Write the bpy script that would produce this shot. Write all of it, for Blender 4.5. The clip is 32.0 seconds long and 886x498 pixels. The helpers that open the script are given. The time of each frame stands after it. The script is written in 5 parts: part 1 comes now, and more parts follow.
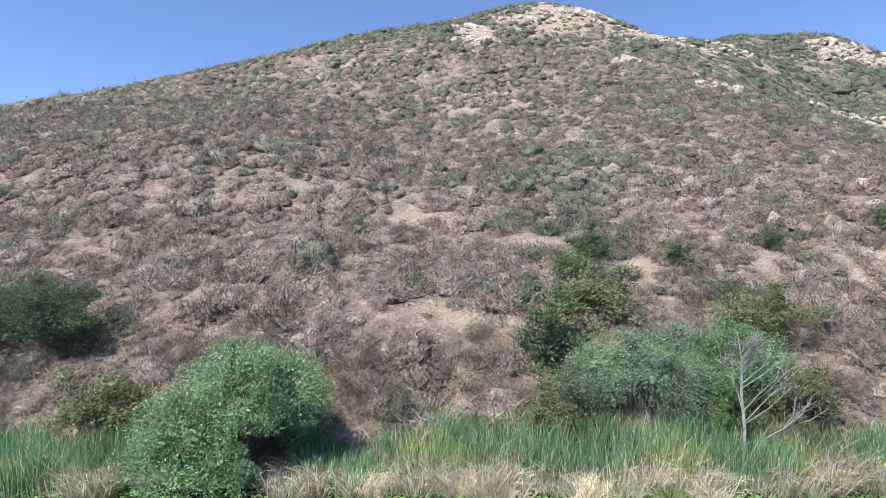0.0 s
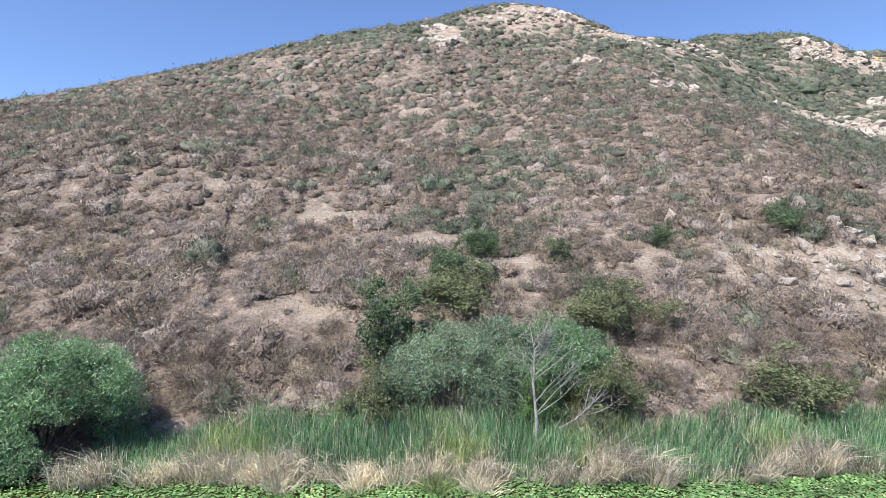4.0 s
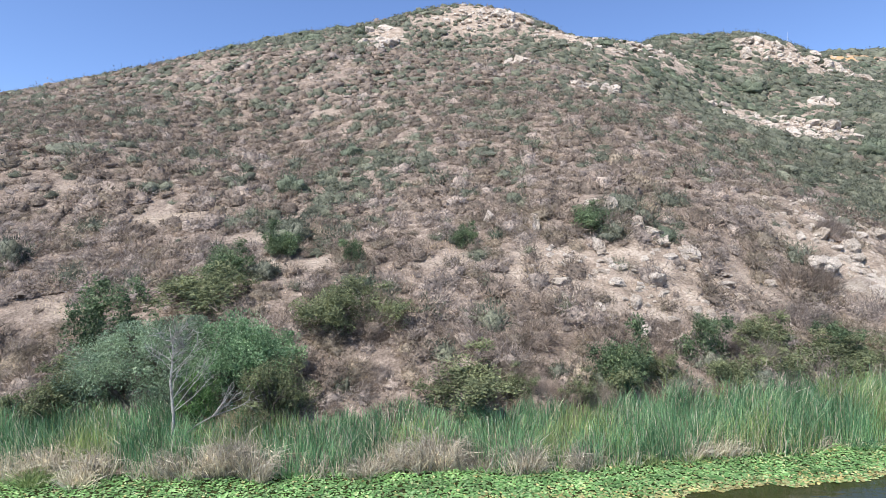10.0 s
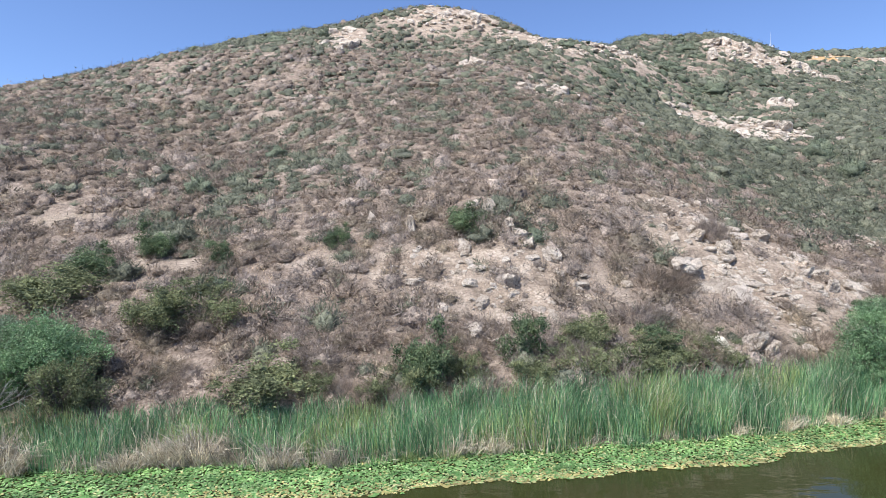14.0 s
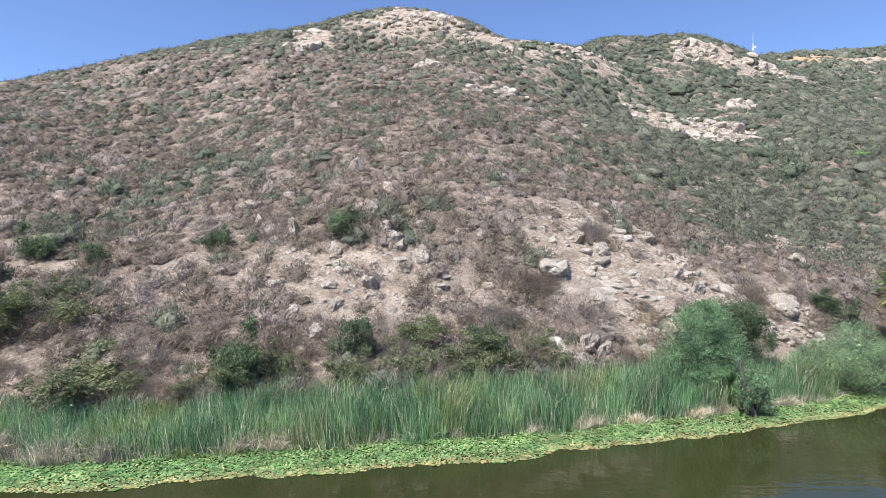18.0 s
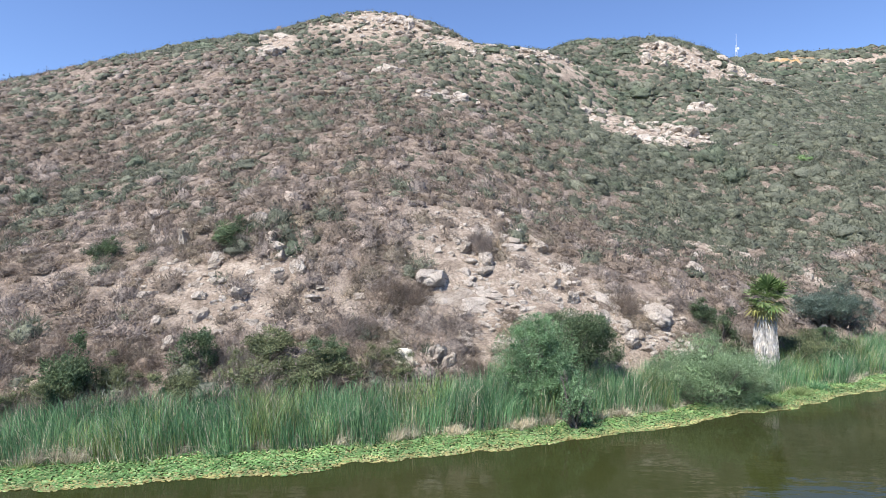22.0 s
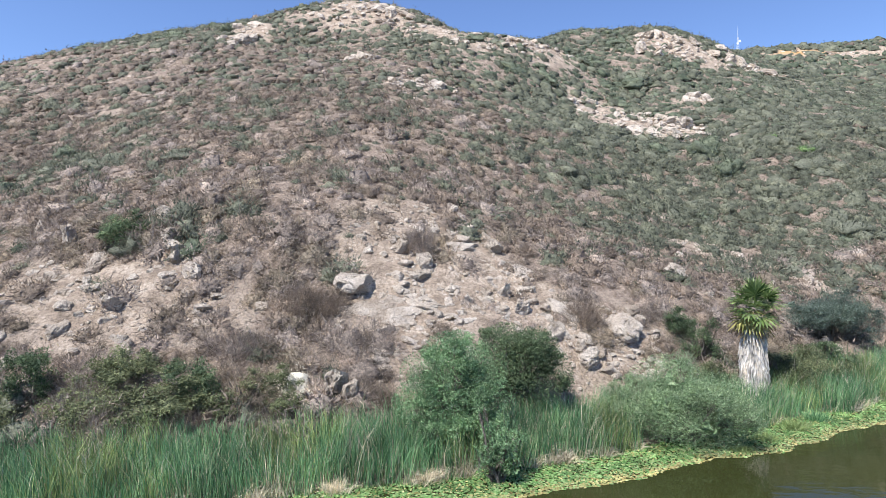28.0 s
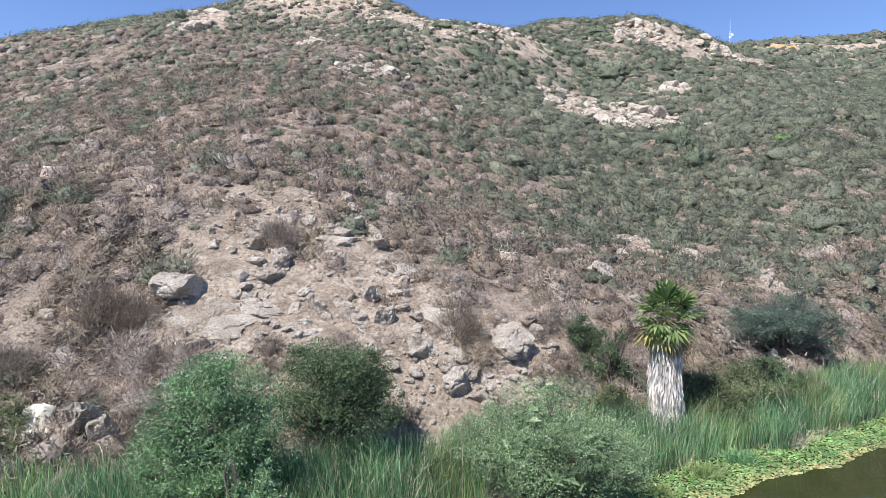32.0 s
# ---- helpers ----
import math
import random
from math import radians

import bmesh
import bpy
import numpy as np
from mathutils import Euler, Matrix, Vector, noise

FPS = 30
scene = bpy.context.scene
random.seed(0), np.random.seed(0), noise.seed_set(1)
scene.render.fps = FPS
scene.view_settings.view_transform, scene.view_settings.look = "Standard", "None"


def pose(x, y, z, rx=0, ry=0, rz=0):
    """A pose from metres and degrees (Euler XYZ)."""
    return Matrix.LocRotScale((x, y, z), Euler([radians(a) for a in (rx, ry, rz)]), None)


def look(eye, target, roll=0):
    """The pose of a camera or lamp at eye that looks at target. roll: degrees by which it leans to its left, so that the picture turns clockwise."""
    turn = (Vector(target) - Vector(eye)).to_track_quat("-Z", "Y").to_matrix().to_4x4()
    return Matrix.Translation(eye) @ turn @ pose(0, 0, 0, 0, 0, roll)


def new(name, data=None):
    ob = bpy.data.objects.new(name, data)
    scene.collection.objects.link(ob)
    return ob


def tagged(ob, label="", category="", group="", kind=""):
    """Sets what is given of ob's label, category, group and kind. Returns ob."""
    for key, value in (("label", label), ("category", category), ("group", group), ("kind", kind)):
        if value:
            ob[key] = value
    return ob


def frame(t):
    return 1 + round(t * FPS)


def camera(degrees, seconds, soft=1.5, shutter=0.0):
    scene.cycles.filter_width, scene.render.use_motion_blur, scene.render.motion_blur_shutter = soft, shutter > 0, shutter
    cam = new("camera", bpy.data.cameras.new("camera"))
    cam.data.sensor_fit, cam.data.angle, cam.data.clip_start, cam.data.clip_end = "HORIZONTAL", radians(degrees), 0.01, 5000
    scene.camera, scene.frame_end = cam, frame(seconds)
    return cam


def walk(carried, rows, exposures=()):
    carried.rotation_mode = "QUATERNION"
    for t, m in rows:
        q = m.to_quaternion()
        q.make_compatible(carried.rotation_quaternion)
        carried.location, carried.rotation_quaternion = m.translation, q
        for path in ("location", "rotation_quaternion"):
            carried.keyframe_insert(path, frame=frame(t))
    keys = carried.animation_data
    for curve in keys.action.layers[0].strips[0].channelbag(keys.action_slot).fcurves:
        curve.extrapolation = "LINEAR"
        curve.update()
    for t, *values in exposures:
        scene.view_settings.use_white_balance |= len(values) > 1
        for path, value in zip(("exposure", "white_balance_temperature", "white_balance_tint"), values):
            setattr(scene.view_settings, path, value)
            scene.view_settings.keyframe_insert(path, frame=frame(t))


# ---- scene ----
cam = camera(75.2, 32.0, soft=0.6)
METRES, EYE, TILT, LEAN, TURN = 67.5, 8.125, 0.0, 0.0, 0.0
ROWS = [
    (0.0, 0.0, 0.0, 0.0, 0.0, 0.0, -0.0),
    (0.5, 0.0123, -0.0008, -0.0004, 0.01, 0.01, 0.01),
    (1.0, 0.025, -0.0019, -0.0006, 0.06, 0.01, 0.03),
    (1.5, 0.0381, -0.0029, -0.0009, 0.07, 0.01, 0.01),
    (2.0, 0.0519, -0.0042, -0.0011, 0.11, 0.01, 0.01),
    (2.5, 0.066, -0.0054, -0.0014, 0.12, 0.01, 0.01),
    (3.0, 0.0805, -0.0066, -0.0017, 0.16, 0.0, 0.03),
    (3.5, 0.0953, -0.0077, -0.0022, 0.19, 0.03, 0.04),
    (5.5, 0.1575, -0.0111, -0.0029, 0.34, 0.03, 0.11),
    (6.0, 0.1736, -0.0121, -0.0031, 0.38, 0.03, 0.07),
    (6.5, 0.1903, -0.0129, -0.0037, 0.44, 0.03, 0.08),
    (7.0, 0.2071, -0.0136, -0.0037, 0.47, 0.01, 0.1),
    (7.5, 0.2244, -0.0142, -0.0037, 0.5, 0.01, 0.07),
    (8.0, 0.2421, -0.0143, -0.0035, 0.55, -0.0, 0.09),
    (8.5, 0.2601, -0.0145, -0.0033, 0.61, -0.0, 0.12),
    (9.0, 0.2782, -0.0145, -0.0032, 0.67, 0.01, 0.13),
    (9.5, 0.2966, -0.0145, -0.0028, 0.72, 0.01, 0.13),
    (10.0, 0.3152, -0.0145, -0.0025, 0.76, 0.03, 0.13),
    (10.5, 0.3334, -0.0142, -0.0022, 0.8, 0.04, 0.12),
    (11.0, 0.351, -0.015, -0.0017, 0.84, 0.04, 0.1),
    (11.5, 0.3683, -0.0156, -0.0015, 0.88, 0.05, 0.14),
    (12.0, 0.385, -0.0164, -0.0013, 0.91, 0.06, 0.12),
    (12.5, 0.4015, -0.0175, -0.0012, 0.94, 0.05, 0.12),
    (13.0, 0.4178, -0.0186, -0.0014, 0.98, 0.05, 0.11),
    (13.5, 0.4338, -0.0197, -0.0016, 1.02, 0.05, 0.09),
    (14.0, 0.45, -0.0207, -0.0018, 1.05, 0.05, 0.1),
    (14.5, 0.4665, -0.022, -0.0015, 1.09, 0.06, 0.11),
    (16.5, 0.531, -0.0261, -0.0002, 1.22, 0.04, 0.09),
    (17.0, 0.5481, -0.0272, -0.0001, 1.26, 0.04, 0.09),
    (17.5, 0.5654, -0.0281, -0.0, 1.29, 0.05, 0.09),
    (18.0, 0.5829, -0.0289, 0.0001, 1.32, 0.04, 0.09),
    (18.5, 0.6001, -0.0298, -0.0003, 1.34, 0.04, 0.09),
    (19.0, 0.6171, -0.0307, -0.0009, 1.4, 0.05, 0.08),
    (19.5, 0.6335, -0.0316, -0.0014, 1.42, 0.05, 0.08),
    (20.0, 0.6496, -0.0322, -0.0003, 1.45, 0.05, 0.11),
    (20.5, 0.6654, -0.0329, 0.0031, 1.48, 0.05, 0.13),
    (21.0, 0.6811, -0.0338, 0.0072, 1.52, 0.03, 0.15),
    (21.5, 0.6963, -0.0343, 0.0102, 1.55, 0.03, 0.17),
    (22.0, 0.7111, -0.0349, 0.0109, 1.58, 0.04, 0.15),
    (22.5, 0.7253, -0.0343, 0.0113, 1.6, 0.05, 0.15),
    (23.0, 0.7387, -0.0317, 0.0116, 1.62, 0.05, 0.16),
    (23.5, 0.7498, -0.0275, 0.012, 1.67, 0.04, 0.16),
    (24.0, 0.7581, -0.0218, 0.0122, 1.69, 0.05, 0.16),
    (24.5, 0.7634, -0.0152, 0.0123, 1.73, 0.05, 0.17),
    (25.0, 0.7669, -0.0065, 0.0125, 1.76, 0.03, 0.18),
    (25.5, 0.7692, 0.003, 0.0125, 1.8, 0.0, 0.19),
    (27.5, 0.7725, 0.0519, 0.0115, 1.91, -0.04, 0.2),
    (28.0, 0.7768, 0.0649, 0.0115, 1.93, -0.07, 0.19),
    (28.5, 0.7842, 0.0775, 0.0111, 1.94, -0.08, 0.2),
    (29.0, 0.7949, 0.0897, 0.0106, 1.97, -0.08, 0.2),
    (29.5, 0.8078, 0.1015, 0.0103, 2.0, -0.09, 0.19),
    (30.0, 0.8223, 0.113, 0.0096, 2.02, -0.08, 0.19),
    (30.5, 0.8377, 0.1245, 0.0089, 2.03, -0.08, 0.2),
    (31.0, 0.8535, 0.1365, 0.0081, 2.03, -0.08, 0.21),
    (31.5, 0.8687, 0.15, 0.0074, 2.06, -0.07, 0.2),
    (32.0, 0.8826, 0.1645, 0.0068, 2.08, -0.07, 0.2),
]
walk(cam, [(t, pose(0, 0, EYE, TILT, LEAN, TURN) @ pose(METRES * x, METRES * y, METRES * z, 90 + pitch, roll, yaw)) for t, x, y, z, yaw, pitch, roll in ROWS])

# ---------------------------------------------------------------- world and light
scene.view_settings.exposure = 0.75
SUN_TO = Vector((-0.36, -0.42, 0.84)).normalized()
world = bpy.data.worlds.new("sky")
scene.world = world
world.use_nodes = True
sky = world.node_tree.nodes.new("ShaderNodeTexSky")
sky.sky_type, sky.sun_disc = "NISHITA", False
sky.sun_elevation = math.asin(SUN_TO.z)
sky.sun_rotation = math.atan2(SUN_TO.x, SUN_TO.y)
sky.air_density, sky.dust_density, sky.ozone_density = 1.0, 0.0, 8.0
sky.altitude = 1200
back = world.node_tree.nodes["Background"]
back.inputs["Strength"].default_value = 0.124
warm = world.node_tree.nodes.new("ShaderNodeMix")
warm.data_type, warm.blend_type = "RGBA", "MULTIPLY"
warm.inputs[0].default_value, warm.inputs[7].default_value = 1.0, (1.11, 1.0, 1.02, 1)
world.node_tree.links.new(sky.outputs[0], warm.inputs[6])
world.node_tree.links.new(warm.outputs[2], back.inputs["Color"])
sun = new("sun", bpy.data.lights.new("sun", "SUN"))
sun.data.energy, sun.data.angle, sun.data.color = 4.8, radians(0.53), (1.0, 0.968, 0.93)
sun.matrix_world = look((0, 0, 120), Vector((0, 0, 120)) - SUN_TO)


# ---------------------------------------------------------------- materials
class Nodes:
    """A small writer of node materials."""

    def __init__(self, name, rough=0.8, spec=0.3):
        self.mat = bpy.data.materials.new(name)
        self.mat.use_nodes = True
        self.tree = self.mat.node_tree
        self.out = self.tree.nodes["Principled BSDF"]
        self.out.inputs["Roughness"].default_value = rough
        self.out.inputs["Specular IOR Level"].default_value = spec
        self.place = self.tree.nodes.new("ShaderNodeNewGeometry")

    def link(self, a, b):
        self.tree.links.new(a, b)

    def noise(self, scale, detail=4.0, rough=0.55, stretch=None):
        n = self.tree.nodes.new("ShaderNodeTexNoise")
        n.inputs["Scale"].default_value, n.inputs["Detail"].default_value, n.inputs["Roughness"].default_value = scale, detail, rough
        src = self.place.outputs["Position"]
        if stretch:
            m = self.tree.nodes.new("ShaderNodeMapping")
            m.inputs["Scale"].default_value = stretch
            self.link(src, m.inputs["Vector"])
            src = m.outputs[0]
        self.link(src, n.inputs["Vector"])
        return n.outputs["Fac"]

    def island(self):
        return self.place.outputs["Random Per Island"]

    def ramp(self, fac, stops):
        r = self.tree.nodes.new("ShaderNodeValToRGB")
        r.color_ramp.elements.remove(r.color_ramp.elements[1])
        for k, (at, col) in enumerate(stops):
            e = r.color_ramp.elements[0] if k == 0 else r.color_ramp.elements.new(at)
            e.position, e.color = at, (*col, 1)
        self.link(fac, r.inputs[0])
        return r.outputs[0]

    def mix(self, fac, a, b, kind="MIX"):
        m = self.tree.nodes.new("ShaderNodeMix")
        m.data_type, m.blend_type = "RGBA", kind
        for sock, v in ((m.inputs[0], fac), (m.inputs[6], a), (m.inputs[7], b)):
            if isinstance(v, tuple):
                sock.default_value = (*v, 1)
            elif isinstance(v, (int, float)):
                sock.default_value = v
            else:
                self.link(v, sock)
        return m.outputs[2]

    def rate(self, fac, lo, hi):
        m = self.tree.nodes.new("ShaderNodeMapRange")
        m.inputs["From Min"].default_value, m.inputs["From Max"].default_value = lo, hi
        self.link(fac, m.inputs["Value"])
        return m.outputs[0]

    def bump(self, fac, height, strength=1.0):
        b = self.tree.nodes.new("ShaderNodeBump")
        b.inputs["Strength"].default_value, b.inputs["Distance"].default_value = strength, height
        self.link(fac, b.inputs["Height"])
        self.link(b.outputs[0], self.out.inputs["Normal"])

    def done(self, col):
        if isinstance(col, tuple):
            self.out.inputs["Base Color"].default_value = (*col, 1)
        else:
            self.link(col, self.out.inputs["Base Color"])
        return self.mat


def foliage(name, dark, mid, light, patch=0.5, fine=0.0, rough=0.65, thin=0.3):
    """Leaves or twigs: every blade differs a little, whole plants differ by place, fine twigs break up the body of a bush,
    and some light comes through."""
    n = Nodes(name, rough, 0.2)
    blade = n.ramp(n.island(), [(0.0, dark), (0.5, mid), (1.0, light)])
    plant = n.ramp(n.noise(patch, 2.0), [(0.30, (0.62, 0.62, 0.62)), (0.5, (1.0, 1.0, 1.0)), (0.70, (1.5, 1.45, 1.38))])
    col = n.mix(1.0, blade, plant, "MULTIPLY")
    if fine:
        grain = n.noise(fine, 5.0, 0.7)
        col = n.mix(1.0, col, n.ramp(grain, [(0.34, (0.42, 0.42, 0.42)), (0.5, (1.0, 1.0, 1.0)), (0.66, (1.6, 1.57, 1.53))]), "MULTIPLY")
        n.bump(grain, 0.6 / fine, 0.8)
    mat = n.done(col)
    glow = n.tree.nodes.new("ShaderNodeBsdfTranslucent")
    both = n.tree.nodes.new("ShaderNodeMixShader")
    both.inputs[0].default_value = thin
    n.link(col, glow.inputs["Color"])
    n.link(n.out.outputs[0], both.inputs[1])
    n.link(glow.outputs[0], both.inputs[2])
    n.link(both.outputs[0], n.tree.nodes["Material Output"].inputs["Surface"])
    return mat


def soil_material():
    """Pinkish tan soil, paler where the rock comes through and ochre where the cut is fresh."""
    n = Nodes("dry_soil", 0.95, 0.1)
    bare = n.tree.nodes.new("ShaderNodeAttribute")
    bare.attribute_name = "bare"
    ochre = n.tree.nodes.new("ShaderNodeAttribute")
    ochre.attribute_name = "ochre"
    mid = n.noise(0.45, 6.0, 0.65)
    base = n.ramp(mid, [(0.25, (0.225, 0.18, 0.145)), (0.48, (0.36, 0.295, 0.238)), (0.72, (0.53, 0.45, 0.37))])
    clay = n.mix(n.rate(n.noise(0.06, 4.0), 0.56, 0.68), base, (0.36, 0.262, 0.208))
    straw = n.mix(n.rate(n.noise(0.16, 4.0), 0.58, 0.74), clay, (0.46, 0.38, 0.27))
    litter = n.ramp(n.noise(1.3, 6.0, 0.7), [(0.3, (0.18, 0.142, 0.115)), (0.5, (0.29, 0.231, 0.186)), (0.70, (0.49, 0.405, 0.33))])
    straw = n.mix(n.rate(bare.outputs["Fac"], 0.02, 0.3), litter, straw)
    stone = n.ramp(n.noise(0.8, 8.0, 0.7), [(0.3, (0.20, 0.158, 0.122)), (0.48, (0.365, 0.293, 0.23)), (0.68, (0.57, 0.48, 0.39))])
    dusty = n.mix(n.rate(bare.outputs["Fac"], 0.15, 0.75), straw, stone)
    cut = n.mix(ochre.outputs["Fac"], dusty, (0.52, 0.33, 0.15))
    speck = n.ramp(n.noise(6.0, 7.0, 0.75), [(0.36, (0.5, 0.48, 0.46)), (0.5, (0.95, 0.95, 0.95)), (0.64, (1.25, 1.25, 1.25))])
    n.bump(n.noise(2.6, 8.0, 0.72), 0.35)
    return n.done(n.mix(1.0, cut, speck, "MULTIPLY"))


def rock_material(name, tones, scale=0.9):
    n = Nodes(name, 0.9, 0.2)
    col = n.ramp(n.noise(scale, 6.0, 0.65), [(0.28, tones[0]), (0.5, tones[1]), (0.72, tones[2])])
    stain = n.mix(n.rate(n.noise(0.35, 5.0, 0.7), 0.56, 0.72), col, tones[3])
    speck = n.ramp(n.noise(11.0, 6.0, 0.75), [(0.32, (0.5, 0.48, 0.46)), (0.5, (0.95, 0.95, 0.95)), (0.68, (1.15, 1.15, 1.15))])
    n.bump(n.noise(3.5, 9.0, 0.75), 0.4)
    return n.done(n.mix(1.0, stain, speck, "MULTIPLY"))


def water_material():
    n = Nodes("pond_water", 0.045, 0.5)
    n.out.inputs["IOR"].default_value = 1.33
    col = n.ramp(n.noise(0.12, 3.0), [(0.3, (0.024, 0.028, 0.009)), (0.7, (0.032, 0.036, 0.011))])
    n.bump(n.noise(1.1, 2.0, 0.45, (1.0, 2.4, 1.0)), 0.010, 0.5)
    return n.done(col)


SOIL = soil_material()
WATER = water_material()
ROCK = rock_material("pale_granite", ((0.40, 0.335, 0.27), (0.60, 0.52, 0.438), (0.78, 0.70, 0.605), (0.46, 0.36, 0.26)))
ROCK_TAN = rock_material("tan_granite", ((0.32, 0.26, 0.203), (0.48, 0.402, 0.325), (0.66, 0.58, 0.49), (0.40, 0.30, 0.215)), 0.6)
BROWN = foliage("dry_brown_twigs", (0.179, 0.144, 0.115), (0.220, 0.178, 0.144), (0.268, 0.221, 0.179), 0.55, 7.0, thin=0.3)
GREY = foliage("grey_twigs", (0.255, 0.211, 0.180), (0.307, 0.258, 0.221), (0.369, 0.314, 0.272), 0.55, 7.0, thin=0.3)
RUST = foliage("russet_twigs", (0.200, 0.165, 0.123), (0.241, 0.201, 0.153), (0.287, 0.245, 0.189), 0.55, 7.0, thin=0.3)
SAGE = foliage("grey_green_sage", (0.115, 0.126, 0.091), (0.145, 0.156, 0.113), (0.182, 0.193, 0.144), 0.5, 7.0, thin=0.3)
OLIVE = foliage("olive_leaves", (0.115, 0.138, 0.072), (0.175, 0.2, 0.105), (0.245, 0.27, 0.145), 0.5, 9.0)
GREEN = foliage("dark_green_leaves", (0.066, 0.105, 0.055), (0.112, 0.160, 0.084), (0.19, 0.245, 0.138), 0.6, 9.0)
DARK_SCRUB = foliage("dark_green_scrub", (0.080, 0.102, 0.069), (0.117, 0.143, 0.098), (0.166, 0.195, 0.136), 0.6, 7.0)
VIVID = foliage("bright_green_leaves", (0.072, 0.148, 0.048), (0.116, 0.215, 0.072), (0.192, 0.289, 0.120), 0.6, 9.0)
FLOWER = foliage("cream_flower_heads", (0.26, 0.22, 0.16), (0.50, 0.45, 0.35), (0.78, 0.74, 0.62), 1.5)
RED_LEAF = foliage("dark_red_leaves", (0.09, 0.03, 0.03), (0.16, 0.05, 0.045), (0.22, 0.1, 0.08), 0.8)
DRY_GRASS = foliage("pinkish_dry_grass", (0.299, 0.226, 0.168), (0.414, 0.319, 0.242), (0.552, 0.440, 0.336), 0.8)
STRAW = foliage("straw_grass", (0.36, 0.285, 0.18), (0.50, 0.41, 0.275), (0.62, 0.53, 0.38), 0.6)
WILLOW = foliage("willow_leaves", (0.123, 0.228, 0.105), (0.213, 0.350, 0.174), (0.396, 0.524, 0.338), 0.8, 9.0)
WILLOW_GREY = foliage("grey_willow_leaves", (0.143, 0.209, 0.126), (0.221, 0.306, 0.192), (0.362, 0.452, 0.319), 0.8, 9.0)
WILLOW_SOFT = foliage("soft_willow_leaves", (0.134, 0.210, 0.107), (0.224, 0.320, 0.174), (0.380, 0.475, 0.291), 0.8, 9.0)
BLUE_GREEN = foliage("blue_green_leaves", (0.075, 0.11, 0.085), (0.125, 0.17, 0.135), (0.21, 0.265, 0.22), 0.8, 9.0)
WILLOW_DEEP = foliage("deep_willow_leaves", (0.101, 0.190, 0.090), (0.174, 0.293, 0.147), (0.314, 0.437, 0.259), 0.8, 9.0)
REED = foliage("green_reed", (0.055, 0.135, 0.064), (0.135, 0.275, 0.138), (0.32, 0.47, 0.255), 0.5)
REED_DRY = foliage("dead_reed", (0.41, 0.355, 0.255), (0.61, 0.54, 0.405), (0.77, 0.70, 0.56), 0.7)
REED_PALE = foliage("yellow_green_reed", (0.135, 0.195, 0.072), (0.25, 0.33, 0.13), (0.42, 0.48, 0.23), 0.5)
THATCH_GREY = foliage("grey_dead_reed", (0.25, 0.218, 0.168), (0.40, 0.355, 0.28), (0.56, 0.51, 0.42), 0.9)
PAD = foliage("floating_leaf_green", (0.085, 0.195, 0.062), (0.145, 0.280, 0.092), (0.33, 0.46, 0.22), 0.8, rough=0.45, thin=0.15)
PAD_OLD = foliage("floating_leaf_yellowed", (0.26, 0.20, 0.085), (0.40, 0.36, 0.15), (0.52, 0.49, 0.28), 1.0, rough=0.5, thin=0.15)
BARK = rock_material("grey_bark", ((0.12, 0.10, 0.085), (0.20, 0.175, 0.15), (0.30, 0.27, 0.24), (0.10, 0.08, 0.06)), 3.0)
DEADWOOD = rock_material("bleached_wood", ((0.40, 0.38, 0.355), (0.56, 0.54, 0.51), (0.68, 0.66, 0.62), (0.42, 0.39, 0.35)), 3.0)
THATCH = foliage("palm_thatch", (0.43, 0.405, 0.375), (0.62, 0.59, 0.55), (0.78, 0.75, 0.71), 2.0)
FROND = foliage("palm_leaf", (0.040, 0.078, 0.024), (0.092, 0.150, 0.046), (0.235, 0.310, 0.125), 2.0, rough=0.4)
FROND_OLD = foliage("palm_leaf_yellowing", (0.16, 0.17, 0.05), (0.27, 0.27, 0.085), (0.40, 0.36, 0.15), 2.0, rough=0.5)
DEAD_FROND = foliage("palm_leaf_dead", (0.16, 0.11, 0.06), (0.27, 0.20, 0.12), (0.42, 0.34, 0.22), 2.0)
METAL = Nodes("painted_mast", 0.4, 0.5).done((0.7, 0.72, 0.75))


# ---------------------------------------------------------------- mesh helpers
def mesh_of(name, verts, tris, mats, slots=None, smooth=False):
    """A mesh from arrays: vertices (n, 3), triangles (m, 3), materials and the slot of each triangle."""
    verts, tris = np.asarray(verts, np.float32), np.asarray(tris, np.int32)
    me = bpy.data.meshes.new(name)
    me.vertices.add(len(verts))
    me.vertices.foreach_set("co", verts.ravel())
    me.loops.add(tris.size)
    me.loops.foreach_set("vertex_index", tris.ravel())
    me.polygons.add(len(tris))
    me.polygons.foreach_set("loop_start", np.arange(0, tris.size, 3, dtype=np.int32))
    if slots is not None:
        me.polygons.foreach_set("material_index", np.asarray(slots, np.int32))
    me.polygons.foreach_set("use_smooth", np.full(len(tris), smooth))
    for m in mats:
        me.materials.append(m)
    me.update(calc_edges=True)
    return me


class Pile:
    """Collects pieces of geometry into one mesh."""

    def __init__(self):
        self.v, self.t, self.s, self.n = [], [], [], 0

    def add(self, verts, tris, slot=0):
        self.v.append(np.asarray(verts, float))
        self.t.append(np.asarray(tris) + self.n)
        self.s.append(np.full(len(tris), slot))
        self.n += len(verts)

    def mesh(self, name, mats, smooth=False):
        return mesh_of(name, np.concatenate(self.v), np.concatenate(self.t), mats, np.concatenate(self.s), smooth)


def part(name, mesh, parent, label="", m=None):
    ob = new(name, mesh)
    ob.parent = parent
    if m is not None:
        ob.matrix_basis = m
    return tagged(ob, label)


